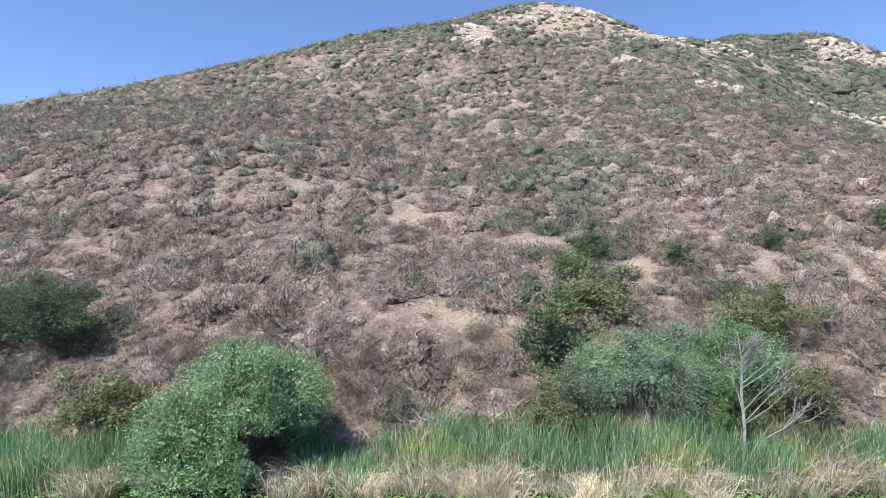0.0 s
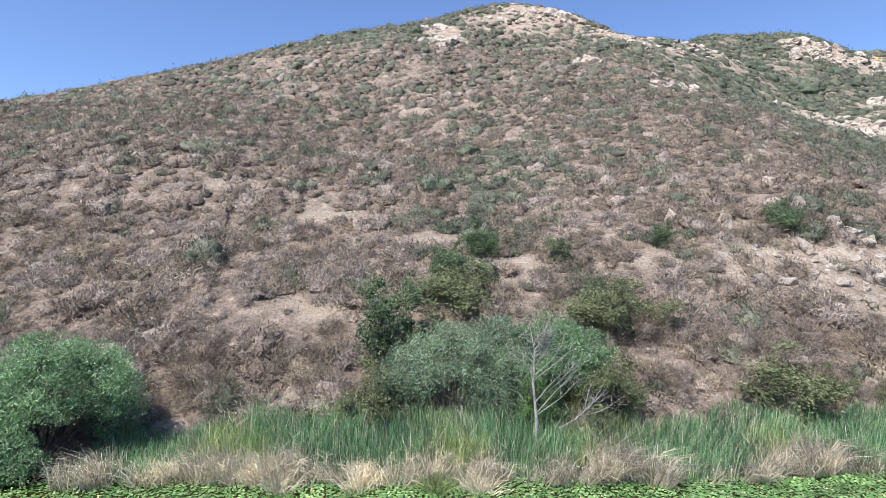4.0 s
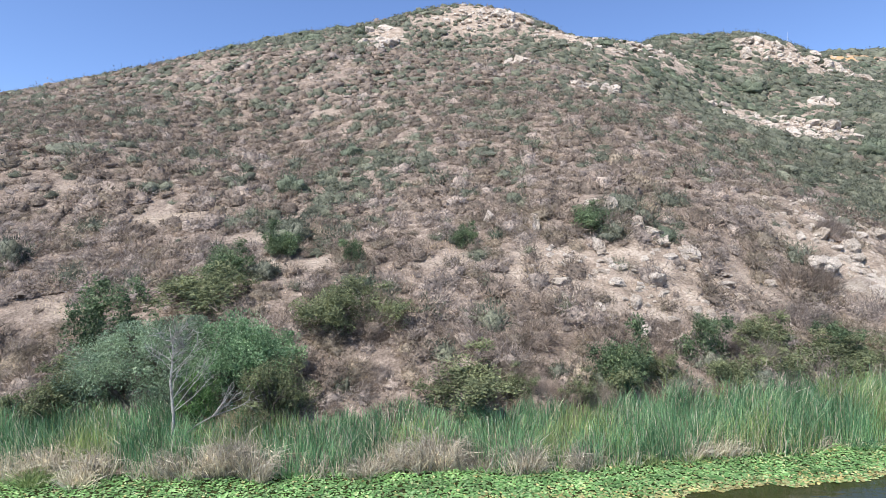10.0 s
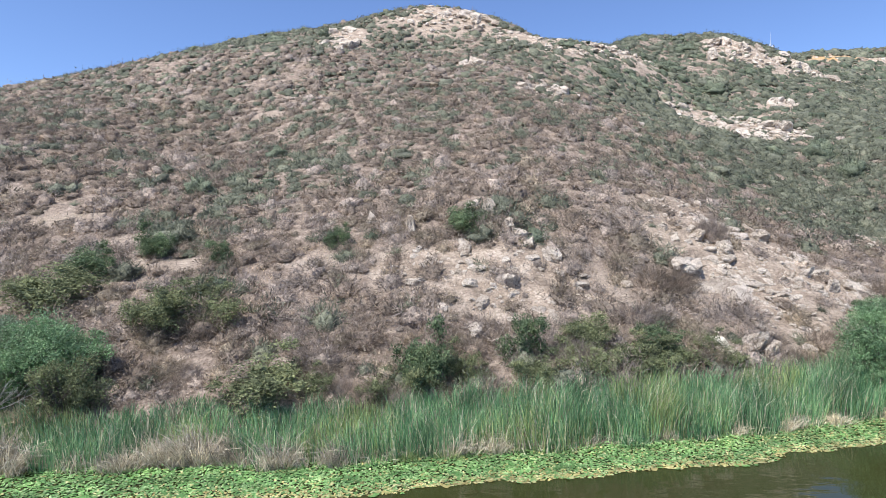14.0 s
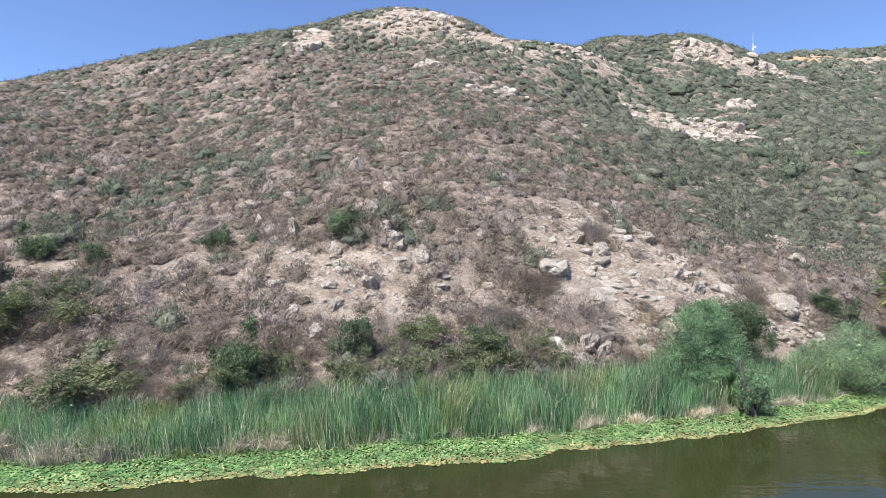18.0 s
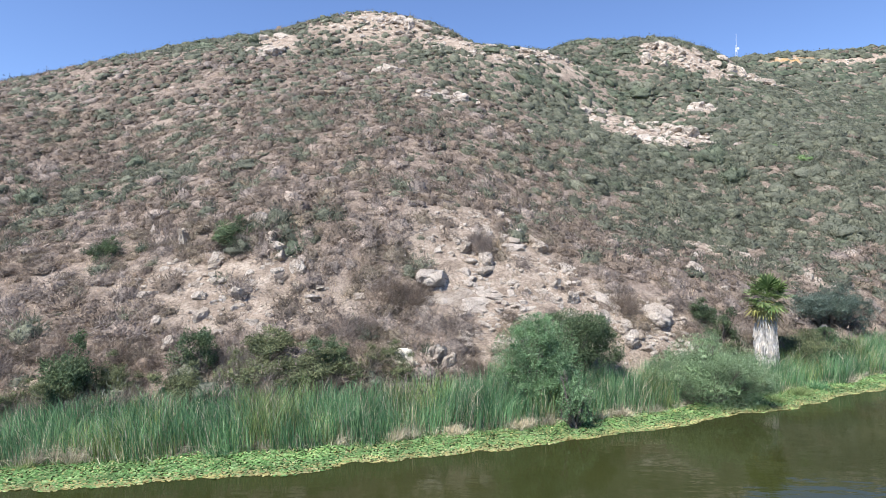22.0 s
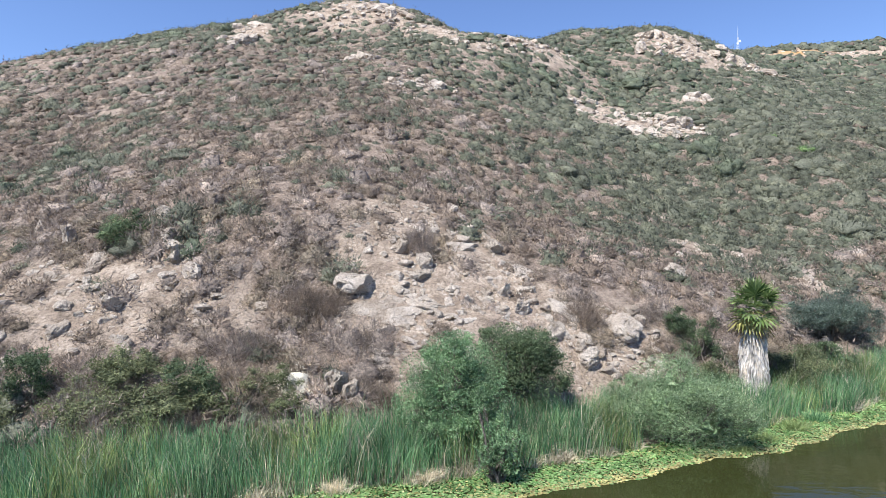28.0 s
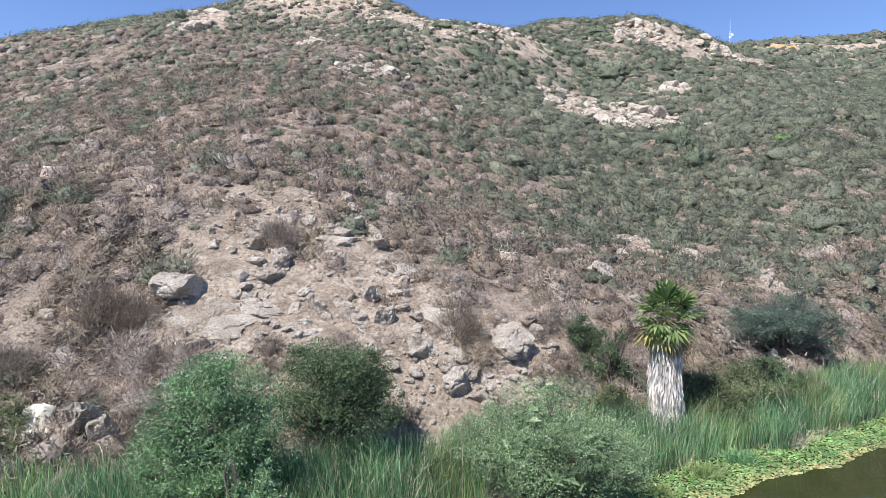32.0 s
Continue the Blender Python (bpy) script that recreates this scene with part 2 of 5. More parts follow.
def thing(name, label, category, at, group="", mesh=None):
    ob = new(name, mesh)
    ob.location = at
    return tagged(ob, label, category, group)


def unit(a):
    return a / np.maximum(np.linalg.norm(a, axis=-1, keepdims=True), 1e-9)


def blades(base, way, length, width, rng, bend=None, face=None):
    """Thin tapered triangles that stand on base points, their flat side towards face if given."""
    n = len(base)
    side = unit(np.cross(way, rng.normal(size=(n, 3)) if face is None else face)) * (width / 2)[:, None]
    tip = base + way * length[:, None]
    if bend is not None:
        tip = tip + bend
    v = np.stack([base - side, base + side, tip], 1).reshape(-1, 3)
    return v, np.arange(3 * n).reshape(-1, 3)


def strips(base, way, length, width, rng, droop):
    """Bent tapered blades of three triangles."""
    n = len(base)
    side = unit(np.cross(way, rng.normal(size=(n, 3)))) * (width / 2)[:, None]
    mid = base + way * (length * 0.6)[:, None]
    tip = base + way * length[:, None] + droop
    v = np.stack([base - side, base + side, mid - side * 0.8, mid + side * 0.8, tip], 1).reshape(-1, 3)
    k = 5 * np.arange(n)[:, None]
    return v, np.concatenate([k + [0, 1, 3], k + [0, 3, 2], k + [2, 3, 4]], 1).reshape(-1, 3)


def leaves(base, way, length, width, rng):
    """Small pointed leaves of two triangles."""
    n = len(base)
    side = unit(np.cross(way, rng.normal(size=(n, 3)))) * (width / 2)[:, None]
    mid = base + way * (length * 0.45)[:, None]
    v = np.stack([base, mid - side, mid + side, base + way * length[:, None]], 1).reshape(-1, 3)
    k = 4 * np.arange(n)[:, None]
    return v, np.concatenate([k + [0, 2, 1], k + [1, 2, 3]], 1).reshape(-1, 3)


def tube(points, radii, sides=7):
    """A tapered limb along points."""
    pts = [Vector(p) for p in points]
    v, t = [], []
    for k, p in enumerate(pts):
        d = (pts[min(k + 1, len(pts) - 1)] - pts[max(k - 1, 0)]).normalized()
        a = d.orthogonal().normalized()
        b = d.cross(a)
        for s in range(sides):
            u = 2 * math.pi * s / sides
            v.append(p + (a * math.cos(u) + b * math.sin(u)) * radii[k])
    for k in range(len(pts) - 1):
        for s in range(sides):
            i, j = k * sides + s, k * sides + (s + 1) % sides
            t += [(i, j, j + sides), (i, j + sides, i + sides)]
    v.append(pts[-1])
    for s in range(sides):
        t.append(((len(pts) - 1) * sides + s, (len(pts) - 1) * sides + (s + 1) % sides, len(v) - 1))
    return np.array([tuple(p) for p in v]), np.array(t)


# ---------------------------------------------------------------- ground
# cross-sections of the hillside: for a station along the shore, heights at set distances behind the reeds
BEHIND = np.array([3.75, 11.25, 21.25, 35, 53.75, 77.5, 103.75, 128.75, 175.0])
SECTIONS = [
    (-118.75, (0.7, 3.6, 6.9, 11.0, 18.3, 22.4, 25.8, 21.9, 10.6)),
    (-62.5, (0.6, 3.5, 7.0, 14.3, 22.3, 33.0, 41.8, 37.7, 13.9)),
    (-25, (0.4, 3.8, 8.9, 17.8, 24.9, 35.1, 51.2, 57.2, 27.8)),
    (0, (0.7, 4.9, 8.1, 14.1, 21.0, 36.0, 52.6, 64.1, 43.2)),
    (22.5, (1.1, 4.4, 9.1, 15.1, 24.7, 37.4, 51.2, 70.2, 54.1)),
    (42.5, (1.5, 4.8, 12.4, 16.9, 26.1, 38.6, 54.2, 67.9, 54.5)),
    (62.5, (1.1, 6.2, 8.9, 13.6, 24.6, 36.6, 56.3, 57.8, 50.5)),
    (82.5, (1.1, 5.3, 8.4, 14.9, 25.1, 36.5, 56.6, 69.1, 46.8)),
    (107.5, (0.8, 8.6, 16.5, 25.9, 32.4, 46.2, 66.6, 68.9, 45.7)),
    (143.75, (0.6, 7.5, 15.7, 27.8, 38.0, 50.1, 60.4, 58.0, 46.3)),
    (206.25, (0.6, 7.5, 15.8, 27.3, 40.1, 49.8, 52.0, 49.2, 48.3)),
]
STATION = np.array([s[0] for s in SECTIONS], float)
HEIGHT = np.array([s[1] for s in SECTIONS], float)


def shore(x):
    """Where the reeds meet the water: straight, then curving away from the camera."""
    x = np.asarray(x, float)
    return 18.75 + 0.0044 * np.clip(x - 10, 0, 65) ** 2 + np.clip(x - 75, 0, 400) * 0.572


def hermite(S, v):
    """Weights of smooth interpolation between stations, (len(v), len(S))."""
    v = np.clip(np.atleast_1d(v).astype(float), S[0], S[-1])
    n, r = len(S), np.arange(len(v))
    k = np.clip(np.searchsorted(S, v) - 1, 0, n - 2)
    h = S[k + 1] - S[k]
    u = (v - S[k]) / h
    w = np.zeros((len(v), n))
    w[r, k] += 2 * u**3 - 3 * u**2 + 1
    w[r, k + 1] += 3 * u**2 - 2 * u**3
    for i, c in ((k, u**3 - 2 * u**2 + u), (k + 1, u**3 - u**2)):
        a, b = np.maximum(i - 1, 0), np.minimum(i + 1, n - 1)
        q = c * h / (S[b] - S[a])
        w[r, b] += q
        w[r, a] -= q
    return w


def height(x, y):
    """The ground's height."""
    x, y = np.broadcast_arrays(np.asarray(x, float), np.asarray(y, float))
    shape = x.shape
    x, y = x.ravel(), y.ravel()
    d = y - shore(x)
    z = np.einsum("ni,ij,nj->n", hermite(STATION, x), HEIGHT, hermite(BEHIND, d))
    foot = np.einsum("ni,i->n", hermite(STATION, x), HEIGHT[:, 0])
    low = np.where(d > 0, -0.15 + (foot + 0.15) * np.clip(d / 3.75, 0, 1), np.maximum(-0.15 + 0.3 * d, -1.8))
    z = np.where(d < 3.75, low, z)
    ridge = 95 + 0.05 * np.clip(x - 175, -40, 200) - 48
    z = z + ridge * np.exp(-(((y - 268) / 52) ** 2)) / (1 + np.exp(-(x - 122) / 12))
    z = z - np.clip((y - 400) / 12, 0, 40)
    bank = np.clip((-75 - y) / 8, 0, 1)
    return (z + bank * 3.2).reshape(shape)


def ground_z(x, y):
    return float(height(x, y))


def steps(*spans):
    """Coordinates from (start, stop, step) spans."""
    return np.unique(np.concatenate([np.arange(a, b + 1e-6, s) for a, b, s in spans]))


def rough(x, y, size, seed=0.0):
    """Cheap rolling unevenness from a few sine waves, about -1 to 1."""
    s, z = 2 * math.pi / size, 0
    for k, (a, b, w) in enumerate(((1, 0.35, 1), (-0.6, 0.9, 0.8), (1.7, 1.2, 0.5), (-1.3, 2.3, 0.4), (2.9, -1.9, 0.3))):
        z = z + w * np.sin(s * (a * x + b * y) + 1.7 * k + seed + 0.8 * np.sin(s * 0.6 * (b * x - a * y) + seed))
    return z / 3


# patches where the scrub gives way to rock and bare soil: x, y, half width, half depth, lean of the long side in degrees
BARE = [
    (33, 35.3, 6.6, 3.3, -5), (49.3, 39.5, 4.4, 8.5, 0), (54.3, 40, 7.6, 3.4, -56), (61.3, 37.3, 3.4, 2.6, 0), (83.3, 109, 13.0, 8.2, -45), (30, 138.5, 14, 7.5, 3),
    (50, 129, 11, 7.0, -30), (69, 134, 11, 6.5, 35), (6, 125, 5.0, 7, 0), (105, 147.5, 12, 7.0, -10), (123, 148.5, 10, 4.5, 0), (99.3, 120.5, 3.4, 2.4, 0),
    (34.5, 108, 3, 2.2, 0), (44, 93, 3.5, 2.6, 0), (48.5, 96.5, 3, 2.4, 0), (213, 240, 16, 3, 0), (187, 243, 11, 3, 0), (76.3, 61, 2.8, 3.4, 0), (83, 54, 2.6, 1.4, 0),
]
# smaller openings of trodden or slipped soil
OPEN = [(-1.5, 45.7, 5, 1.3, 0), (7, 41.9, 3, 1.5, -20), (-2, 59.3, 4, 1.3, 3), (8.5, 34, 1.3, 4.0, -20), (-13, 33, 2, 1.2, 0), (1, 30, 3, 1.3, 0), (12, 36, 2.2, 2, 0),
        (-10, 49, 3, 1.2, 0), (21, 36.8, 3, 1.0, 10), (21.5, 86.5, 5, 1.3, 15), (-5.9, 80.4, 3, 1.1, 0), (-1, 83.3, 3, 1.2, 0), (4, 84.2, 3.5, 1.2, 0), (13, 83.2, 4, 1.4, 5),
        (11.8, 73, 2.5, 1.2, 0), (16, 67.2, 2, 1.1, 0), (120, 105.5, 5, 2.5, 0), (86, 52.5, 2.2, 1.2, 0)]


def bareness(x, y, spots=BARE):
    """1 in the middle of a bare patch, 0 outside."""
    out = np.zeros(np.shape(x))
    for cx, cy, a, b, lean in spots:
        c, s = math.cos(radians(lean)), math.sin(radians(lean))
        u, v = ((x - cx) * c + (y - cy) * s) / a, ((y - cy) * c - (x - cx) * s) / b
        wob = 0.25 * rough(x, y, 5.0, 0.3 * cx)
        out = np.maximum(out, np.clip(1.6 - 1.15 * np.sqrt(u * u + v * v) + wob, 0, 1))
    return out


def build_ground():
    xs = steps((-3000, -300, 300), (-300, -130, 20), (-130, -40, 2.0), (-40, 105, 0.6), (105, 220, 1.8), (220, 500, 14), (500, 3000, 250))
    ys = steps((-3000, -300, 300), (-300, -80, 20), (-80, 10, 6), (10, 60, 0.6), (60, 190, 1.3), (190, 330, 4), (330, 450, 12), (450, 3000, 250))
    X, Y = np.meshgrid(xs, ys)
    Z = height(X, Y)
    d = np.clip((Y - shore(X) - 3) / 7, 0, 1)
    raw = bareness(X, Y)
    Z = Z + d * (0.18 * rough(X, Y, 6.5) + 0.10 * rough(X, Y, 2.4, 2.0)) + np.clip((Y - 60) / 50, 0, 1) * 0.6 * rough(X, Y, 21, 4.0)
    Z = Z + raw * d * (0.28 * np.abs(rough(X + 0.6 * Z, Y, 3.1, 5.0)) + 0.22 * np.abs(rough(X, Y + Z, 1.7, 1.0)))
    nx, ny = len(xs), len(ys)
    i = (np.arange(ny - 1)[:, None] * nx + np.arange(nx - 1)).ravel()
    t = np.concatenate([np.stack([i, i + 1, i + nx + 1], 1), np.stack([i, i + nx + 1, i + nx], 1)])
    me = mesh_of("ground", np.stack([X.ravel(), Y.ravel(), Z.ravel()], 1), t, [SOIL], smooth=True)
    me.attributes.new("bare", "FLOAT", "POINT").data.foreach_set("value", np.maximum(raw, 0.28 * bareness(X, Y, OPEN)).ravel().astype(np.float32))
    ochre = bareness(X, Y, [(190, 243, 12, 3.5, 0)])
    me.attributes.new("ochre", "FLOAT", "POINT").data.foreach_set("value", ochre.ravel().astype(np.float32))
    return tagged(new("ground", me), "steep dry hillside of pinkish tan soil", "ground", kind="structure")


build_ground()
xs, ys = steps((-300, 300, 20)), steps((-80, 170, 10))
X, Y = np.meshgrid(xs, ys)
i = (np.arange(len(ys) - 1)[:, None] * len(xs) + np.arange(len(xs) - 1)).ravel()
t = np.concatenate([np.stack([i, i + 1, i + len(xs) + 1], 1), np.stack([i, i + len(xs) + 1, i + len(xs)], 1)])
tagged(new("water", mesh_of("water", np.stack([X.ravel(), Y.ravel(), 0 * X.ravel()], 1), t, [WATER], smooth=True)),
       "still dark olive pond water reflecting the slope", "water", kind="structure")

# ---------------------------------------------------------------- rocks
RNG = np.random.default_rng(7)


def rock_mesh(seed, mat, levels=2, flat=0.75):
    """A broken angular boulder: a ball cut by random planes, then roughened."""
    rng = np.random.default_rng(seed)
    bm = bmesh.new()
    bmesh.ops.create_icosphere(bm, subdivisions=levels, radius=1)
    cuts = unit(rng.normal(size=(15, 3)))
    reach = rng.uniform(0.46, 0.80, 15)
    for v in bm.verts:
        p = np.array(v.co)
        for _ in range(2):
            for c, r in zip(cuts, reach):
                over = p @ c - r
                if over > 0:
                    p = p - c * over
        q = Vector(p)
        q += q.normalized() * (0.14 * noise.noise(q * 2.0 + Vector((seed, 0, 0))) - 0.16 * max(0, 0.12 - abs(noise.noise(q * 2.6 + Vector((0, seed, 0))))) / 0.12 + 0.05 * noise.noise(q * 9 + Vector((0, seed, 0))))
        v.co = (q.x * 1.25, q.y * 1.25, q.z * 1.25 * flat)
    bmesh.ops.triangulate(bm, faces=bm.faces)
    me = bpy.data.meshes.new("rock")
    bm.to_mesh(me)
    bm.free()
    me.materials.append(mat)
    return me


ROCKS = [rock_mesh(k, ROCK if k % 3 else ROCK_TAN, 4, (0.7, 0.85, 1.0)[k % 3]) for k in range(12)]
SMALL_ROCKS = [rock_mesh(40 + k, ROCK, 1 if k < 4 else 2, 0.85) for k in range(8)]


def place_rock(x, y, sx, sy, sz, k, turn=0.0, tilt=0.0, name="rock", label="pale angular rock half sunk in the dry slope", lift=0.3, group="rocks on the slope"):
    ob = new(name, ROCKS[k % len(ROCKS)])
    z = ground_z(x, y)
    lie = Vector((2 * (z - ground_z(x + 0.5, y)), 2 * (z - ground_z(x, y + 0.5)), 1)).to_track_quat("Z", "Y").to_matrix().to_4x4()
    ob.matrix_world = Matrix.Translation((x, y, z + lift * sz)) @ lie @ pose(0, 0, 0, tilt, 0, turn) @ Matrix.Diagonal((sx, sy, sz, 1))
    return tagged(ob, label, "rock", group)


def rock_row(rows, name, label, group, lift=0.35, grow=1.0):
    """Rocks given as x, y, half width and half height."""
    for x, y, w, h in rows:
        place_rock(x, y, w * grow, w * grow * RNG.uniform(0.6, 0.9), h * grow * 1.15, int(RNG.integers(0, 12)), RNG.uniform(0, 360), RNG.uniform(-12, 12), name, label, lift, group)


# the large boulders: x, y, half sizes, shape, turn, tilt
for x, y, sx, sy, sz, k, turn, tilt, lift in [
    (46.2, 37.6, 1.05, 0.85, 0.85, 10, 30, 8, 0.72), (54.5, 44.6, 0.74, 0.66, 0.66, 11, 40, 16, 0.6), (54.2, 45.5, 0.66, 0.6, 0.62, 9, 80, 10, 0.5), (46.6, 30.1, 0.74, 0.55, 0.95, 11, 80, 6, 0.62),
    (47.5, 29.9, 0.38, 0.36, 0.82, 10, 60, -8, 0.62), (68.1, 47.2, 1.5, 0.9, 0.75, 11, -25, 20, 0.4), (67.3, 48.9, 0.75, 0.6, 0.7, 9, 15, 10, 0.4), (61.9, 38.2, 1.15, 0.9, 0.8, 10, 75, 14, 0.4),
]:
    place_rock(x, y, sx, sy, sz, k, turn, tilt, "boulder", "large pale tan boulder with a dark undercut", lift, "boulders on the slope")
for x, y, sx, sy, sz, k, turn, tilt in [
    (47.3, 36.5, 1.7, 1.2, 0.45, 9, 20, 6), (48.9, 36.3, 1.6, 0.9, 0.32, 11, 25, 4), (52.5, 43.7, 1.3, 0.8, 0.5, 10, 10, -6), (51.0, 43.9, 0.85, 0.7, 0.5, 9, 0, 0), (57.7, 36.8, 0.8, 0.7, 0.6, 11, -50, 10),
    (50.4, 37.6, 1.3, 0.7, 0.3, 10, -20, 0), (53.4, 41.9, 1.2, 0.8, 0.3, 9, -40, 0), (56.5, 42.4, 1.4, 0.6, 0.35, 11, -55, 0), (58.6, 38.3, 1.5, 0.6, 0.35, 10, -58, 0), (48.3, 33.0, 0.9, 0.6, 0.5, 11, 20, 12),
]:
    place_rock(x, y, sx, sy, sz, k, turn, tilt, "rock_slab", "flat tan slab of bedrock bared in the scarp", 0.18, "slabs of the scarp")
rock_row([(24.1, 42.2, 0.44, 0.57), (27.3, 40.3, 0.46, 0.80), (32.0, 42.4, 0.61, 0.36), (31.0, 37.3, 0.66, 0.51), (30.7, 35.1, 0.42, 0.29), (32.7, 35.6, 0.27, 0.25), (28.1, 34.0, 0.52, 0.32), (31.5, 34.1, 0.43, 0.29),
          (33.9, 34.4, 0.44, 0.48), (32.0, 32.6, 0.55, 0.33), (32.5, 33.6, 0.30, 0.26), (29.7, 31.9, 0.35, 0.22), (31.6, 29.8, 0.46, 0.32), (32.4, 29.9, 0.33, 0.22)],
         "rock", "pale weathered rock on the stony patch", "rocks on the stony patch", 0.3, 1.2)
rock_row([(35.5, 37.8, 0.43, 0.48), (36.9, 37.0, 0.55, 0.48), (35.6, 36.7, 0.36, 0.27), (37.4, 35.7, 0.20, 0.25), (36.2, 36.2, 0.29, 0.27), (35.1, 32.4, 0.23, 0.17), (36.1, 31.9, 0.37, 0.34), (35.9, 34.2, 0.30, 0.20),
          (33.7, 31.4, 0.34, 0.15), (41.5, 35.6, 0.36, 0.32), (38.6, 33.9, 0.28, 0.22), (34.4, 39.3, 0.55, 0.48), (34.3, 35.6, 0.46, 0.21), (33.0, 41.4, 0.41, 0.57), (35.2, 38.6, 0.6, 0.45), (43.8, 31.6, 0.22, 0.14)],
         "rock", "pale weathered rock on the stony patch", "rocks on the stony patch", 0.3, 1.2)
rock_row([(48.4, 41.5, 0.69, 0.74), (49.9, 40.9, 0.71, 0.63), (49.8, 39.7, 0.61, 0.46), (50.7, 42.3, 0.37, 0.41), (49.8, 46.7, 0.34, 0.28), (50.4, 46.6, 0.28, 0.31), (51.7, 49.6, 0.52, 0.40), (52.3, 48.3, 0.48, 0.31),
          (53.1, 46.7, 0.40, 0.33), (51.7, 41.8, 0.27, 0.24), (51.9, 41.0, 0.24, 0.22), (52.1, 40.2, 0.25, 0.26), (52.7, 38.1, 0.36, 0.43), (53.9, 39.3, 0.44, 0.37), (54.9, 39.1, 0.45, 0.67), (55.2, 40.4, 0.26, 0.21)],
         "rock", "jagged tan rock breaking out of the scarp", "rocks of the scarp", 0.3, 1.0)
rock_row([(53.9, 38.2, 0.31, 0.26), (55.8, 37.8, 0.49, 0.70), (54.8, 37.5, 0.56, 0.35), (56.6, 39.9, 0.34, 0.39), (56.5, 41.1, 0.28, 0.23), (57.1, 39.0, 0.23, 0.19), (57.4, 38.5, 0.26, 0.32), (48.5, 35.2, 0.49, 0.31),
          (47.5, 35.5, 0.28, 0.22), (48.1, 37.4, 0.33, 0.31), (49.4, 35.4, 0.20, 0.18), (47.1, 39.7, 0.19, 0.19), (45.9, 40.1, 0.29, 0.21), (47.4, 42.8, 0.51, 0.26), (44.0, 39.4, 0.21, 0.31), (43.9, 38.8, 0.18, 0.18)],
         "rock", "jagged tan rock breaking out of the scarp", "rocks of the scarp", 0.3, 1.0)
rock_row([(62.6, 39.8, 0.48, 0.40), (59.3, 35.4, 0.66, 0.50), (60.0, 36.2, 0.43, 0.34), (58.9, 36.3, 0.34, 0.26), (60.3, 37.4, 0.35, 0.23), (81.6, 53.9, 0.72, 0.47), (77.4, 43.6, 0.45, 0.35), (76.9, 44.1, 0.42, 0.30),
          (90.3, 61.2, 0.83, 0.34), (77.1, 51.0, 0.34, 0.29), (69.4, 44.6, 0.35, 0.25), (79.1, 60.7, 0.45, 0.34), (71.9, 56.7, 0.61, 0.31), (54.2, 83.8, 0.61, 0.56), (59.0, 87.0, 0.69, 0.37), (62.9, 96.6, 0.53, 0.35)],
         "rock", "grey rock standing out of the scrub", "rocks on the slope", 0.35, 1.15)
rock_row([(2.7, 130.2, 1.11, 0.9), (6.3, 131.1, 1.71, 0.8), (8.1, 120.3, 1.57, 1.18), (9.2, 122.5, 1.35, 1.03), (6.7, 117.8, 1.16, 0.85), (34.0, 107.9, 1.2, 0.9), (35.2, 107.4, 1.1, 0.8), (36.3, 105.9, 1.0, 0.66),
          (35.8, 138.7, 2.0, 1.14), (38.6, 139.5, 1.76, 1.14), (33.3, 139.9, 1.8, 0.98), (28.5, 138.8, 1.5, 0.71), (40.6, 138.4, 1.4, 0.9), (43.9, 100.1, 1.0, 0.55), (42.3, 93.2, 1.2, 0.74), (45.0, 92.7, 1.2, 0.68)],
         "outcrop", "pale rock outcrop high on the hill", "outcrops near the ridge", 0.3, 1.1)
rock_row([(43.6, 93.9, 1.0, 0.69), (46.2, 85.5, 1.1, 0.5), (49.0, 95.3, 1.16, 0.76), (69.2, 96.0, 0.89, 0.30), (73.6, 114.8, 1.42, 0.71), (76.0, 112.2, 1.6, 0.84), (77.7, 107.8, 1.6, 0.87), (79.3, 103.7, 1.6, 0.84),
          (81.0, 99.9, 1.8, 0.88), (83.7, 99.3, 1.9, 0.94), (86.4, 98.9, 1.7, 0.95), (88.5, 116.3, 1.48, 0.81), (89.2, 112.7, 1.30, 0.72), (90.2, 104.6, 1.5, 1.35), (90.9, 109.6, 1.06, 0.9), (99.1, 121.6, 1.43, 1.1)],
         "outcrop", "pale rock outcrop high on the hill", "outcrops near the ridge", 0.3, 1.1)
rock_row([(100.6, 119.9, 1.3, 1.0), (97.1, 118.7, 1.5, 0.93), (98.5, 150.7, 2.4, 1.18), (101.7, 150.0, 2.2, 1.28), (105.3, 148.0, 2.4, 1.36), (110.6, 150.6, 2.2, 1.20), (95.2, 143.3, 2.0, 1.39), (114.8, 148.4, 2.2, 1.49),
          (118.2, 148.5, 2.2, 1.50), (121.1, 149.2, 1.9, 1.31), (125.3, 150.7, 1.84, 0.92), (127.6, 148.7, 2.2, 1.32), (131.2, 148.2, 1.23, 0.72), (98.6, 141.1, 1.37, 1.10), (119.5, 155.0, 1.77, 1.04), (143.4, 142.0, 1.53, 0.71)],
         "outcrop", "pale jagged outcrop among green scrub", "outcrops of the far hill", 0.3, 1.05)



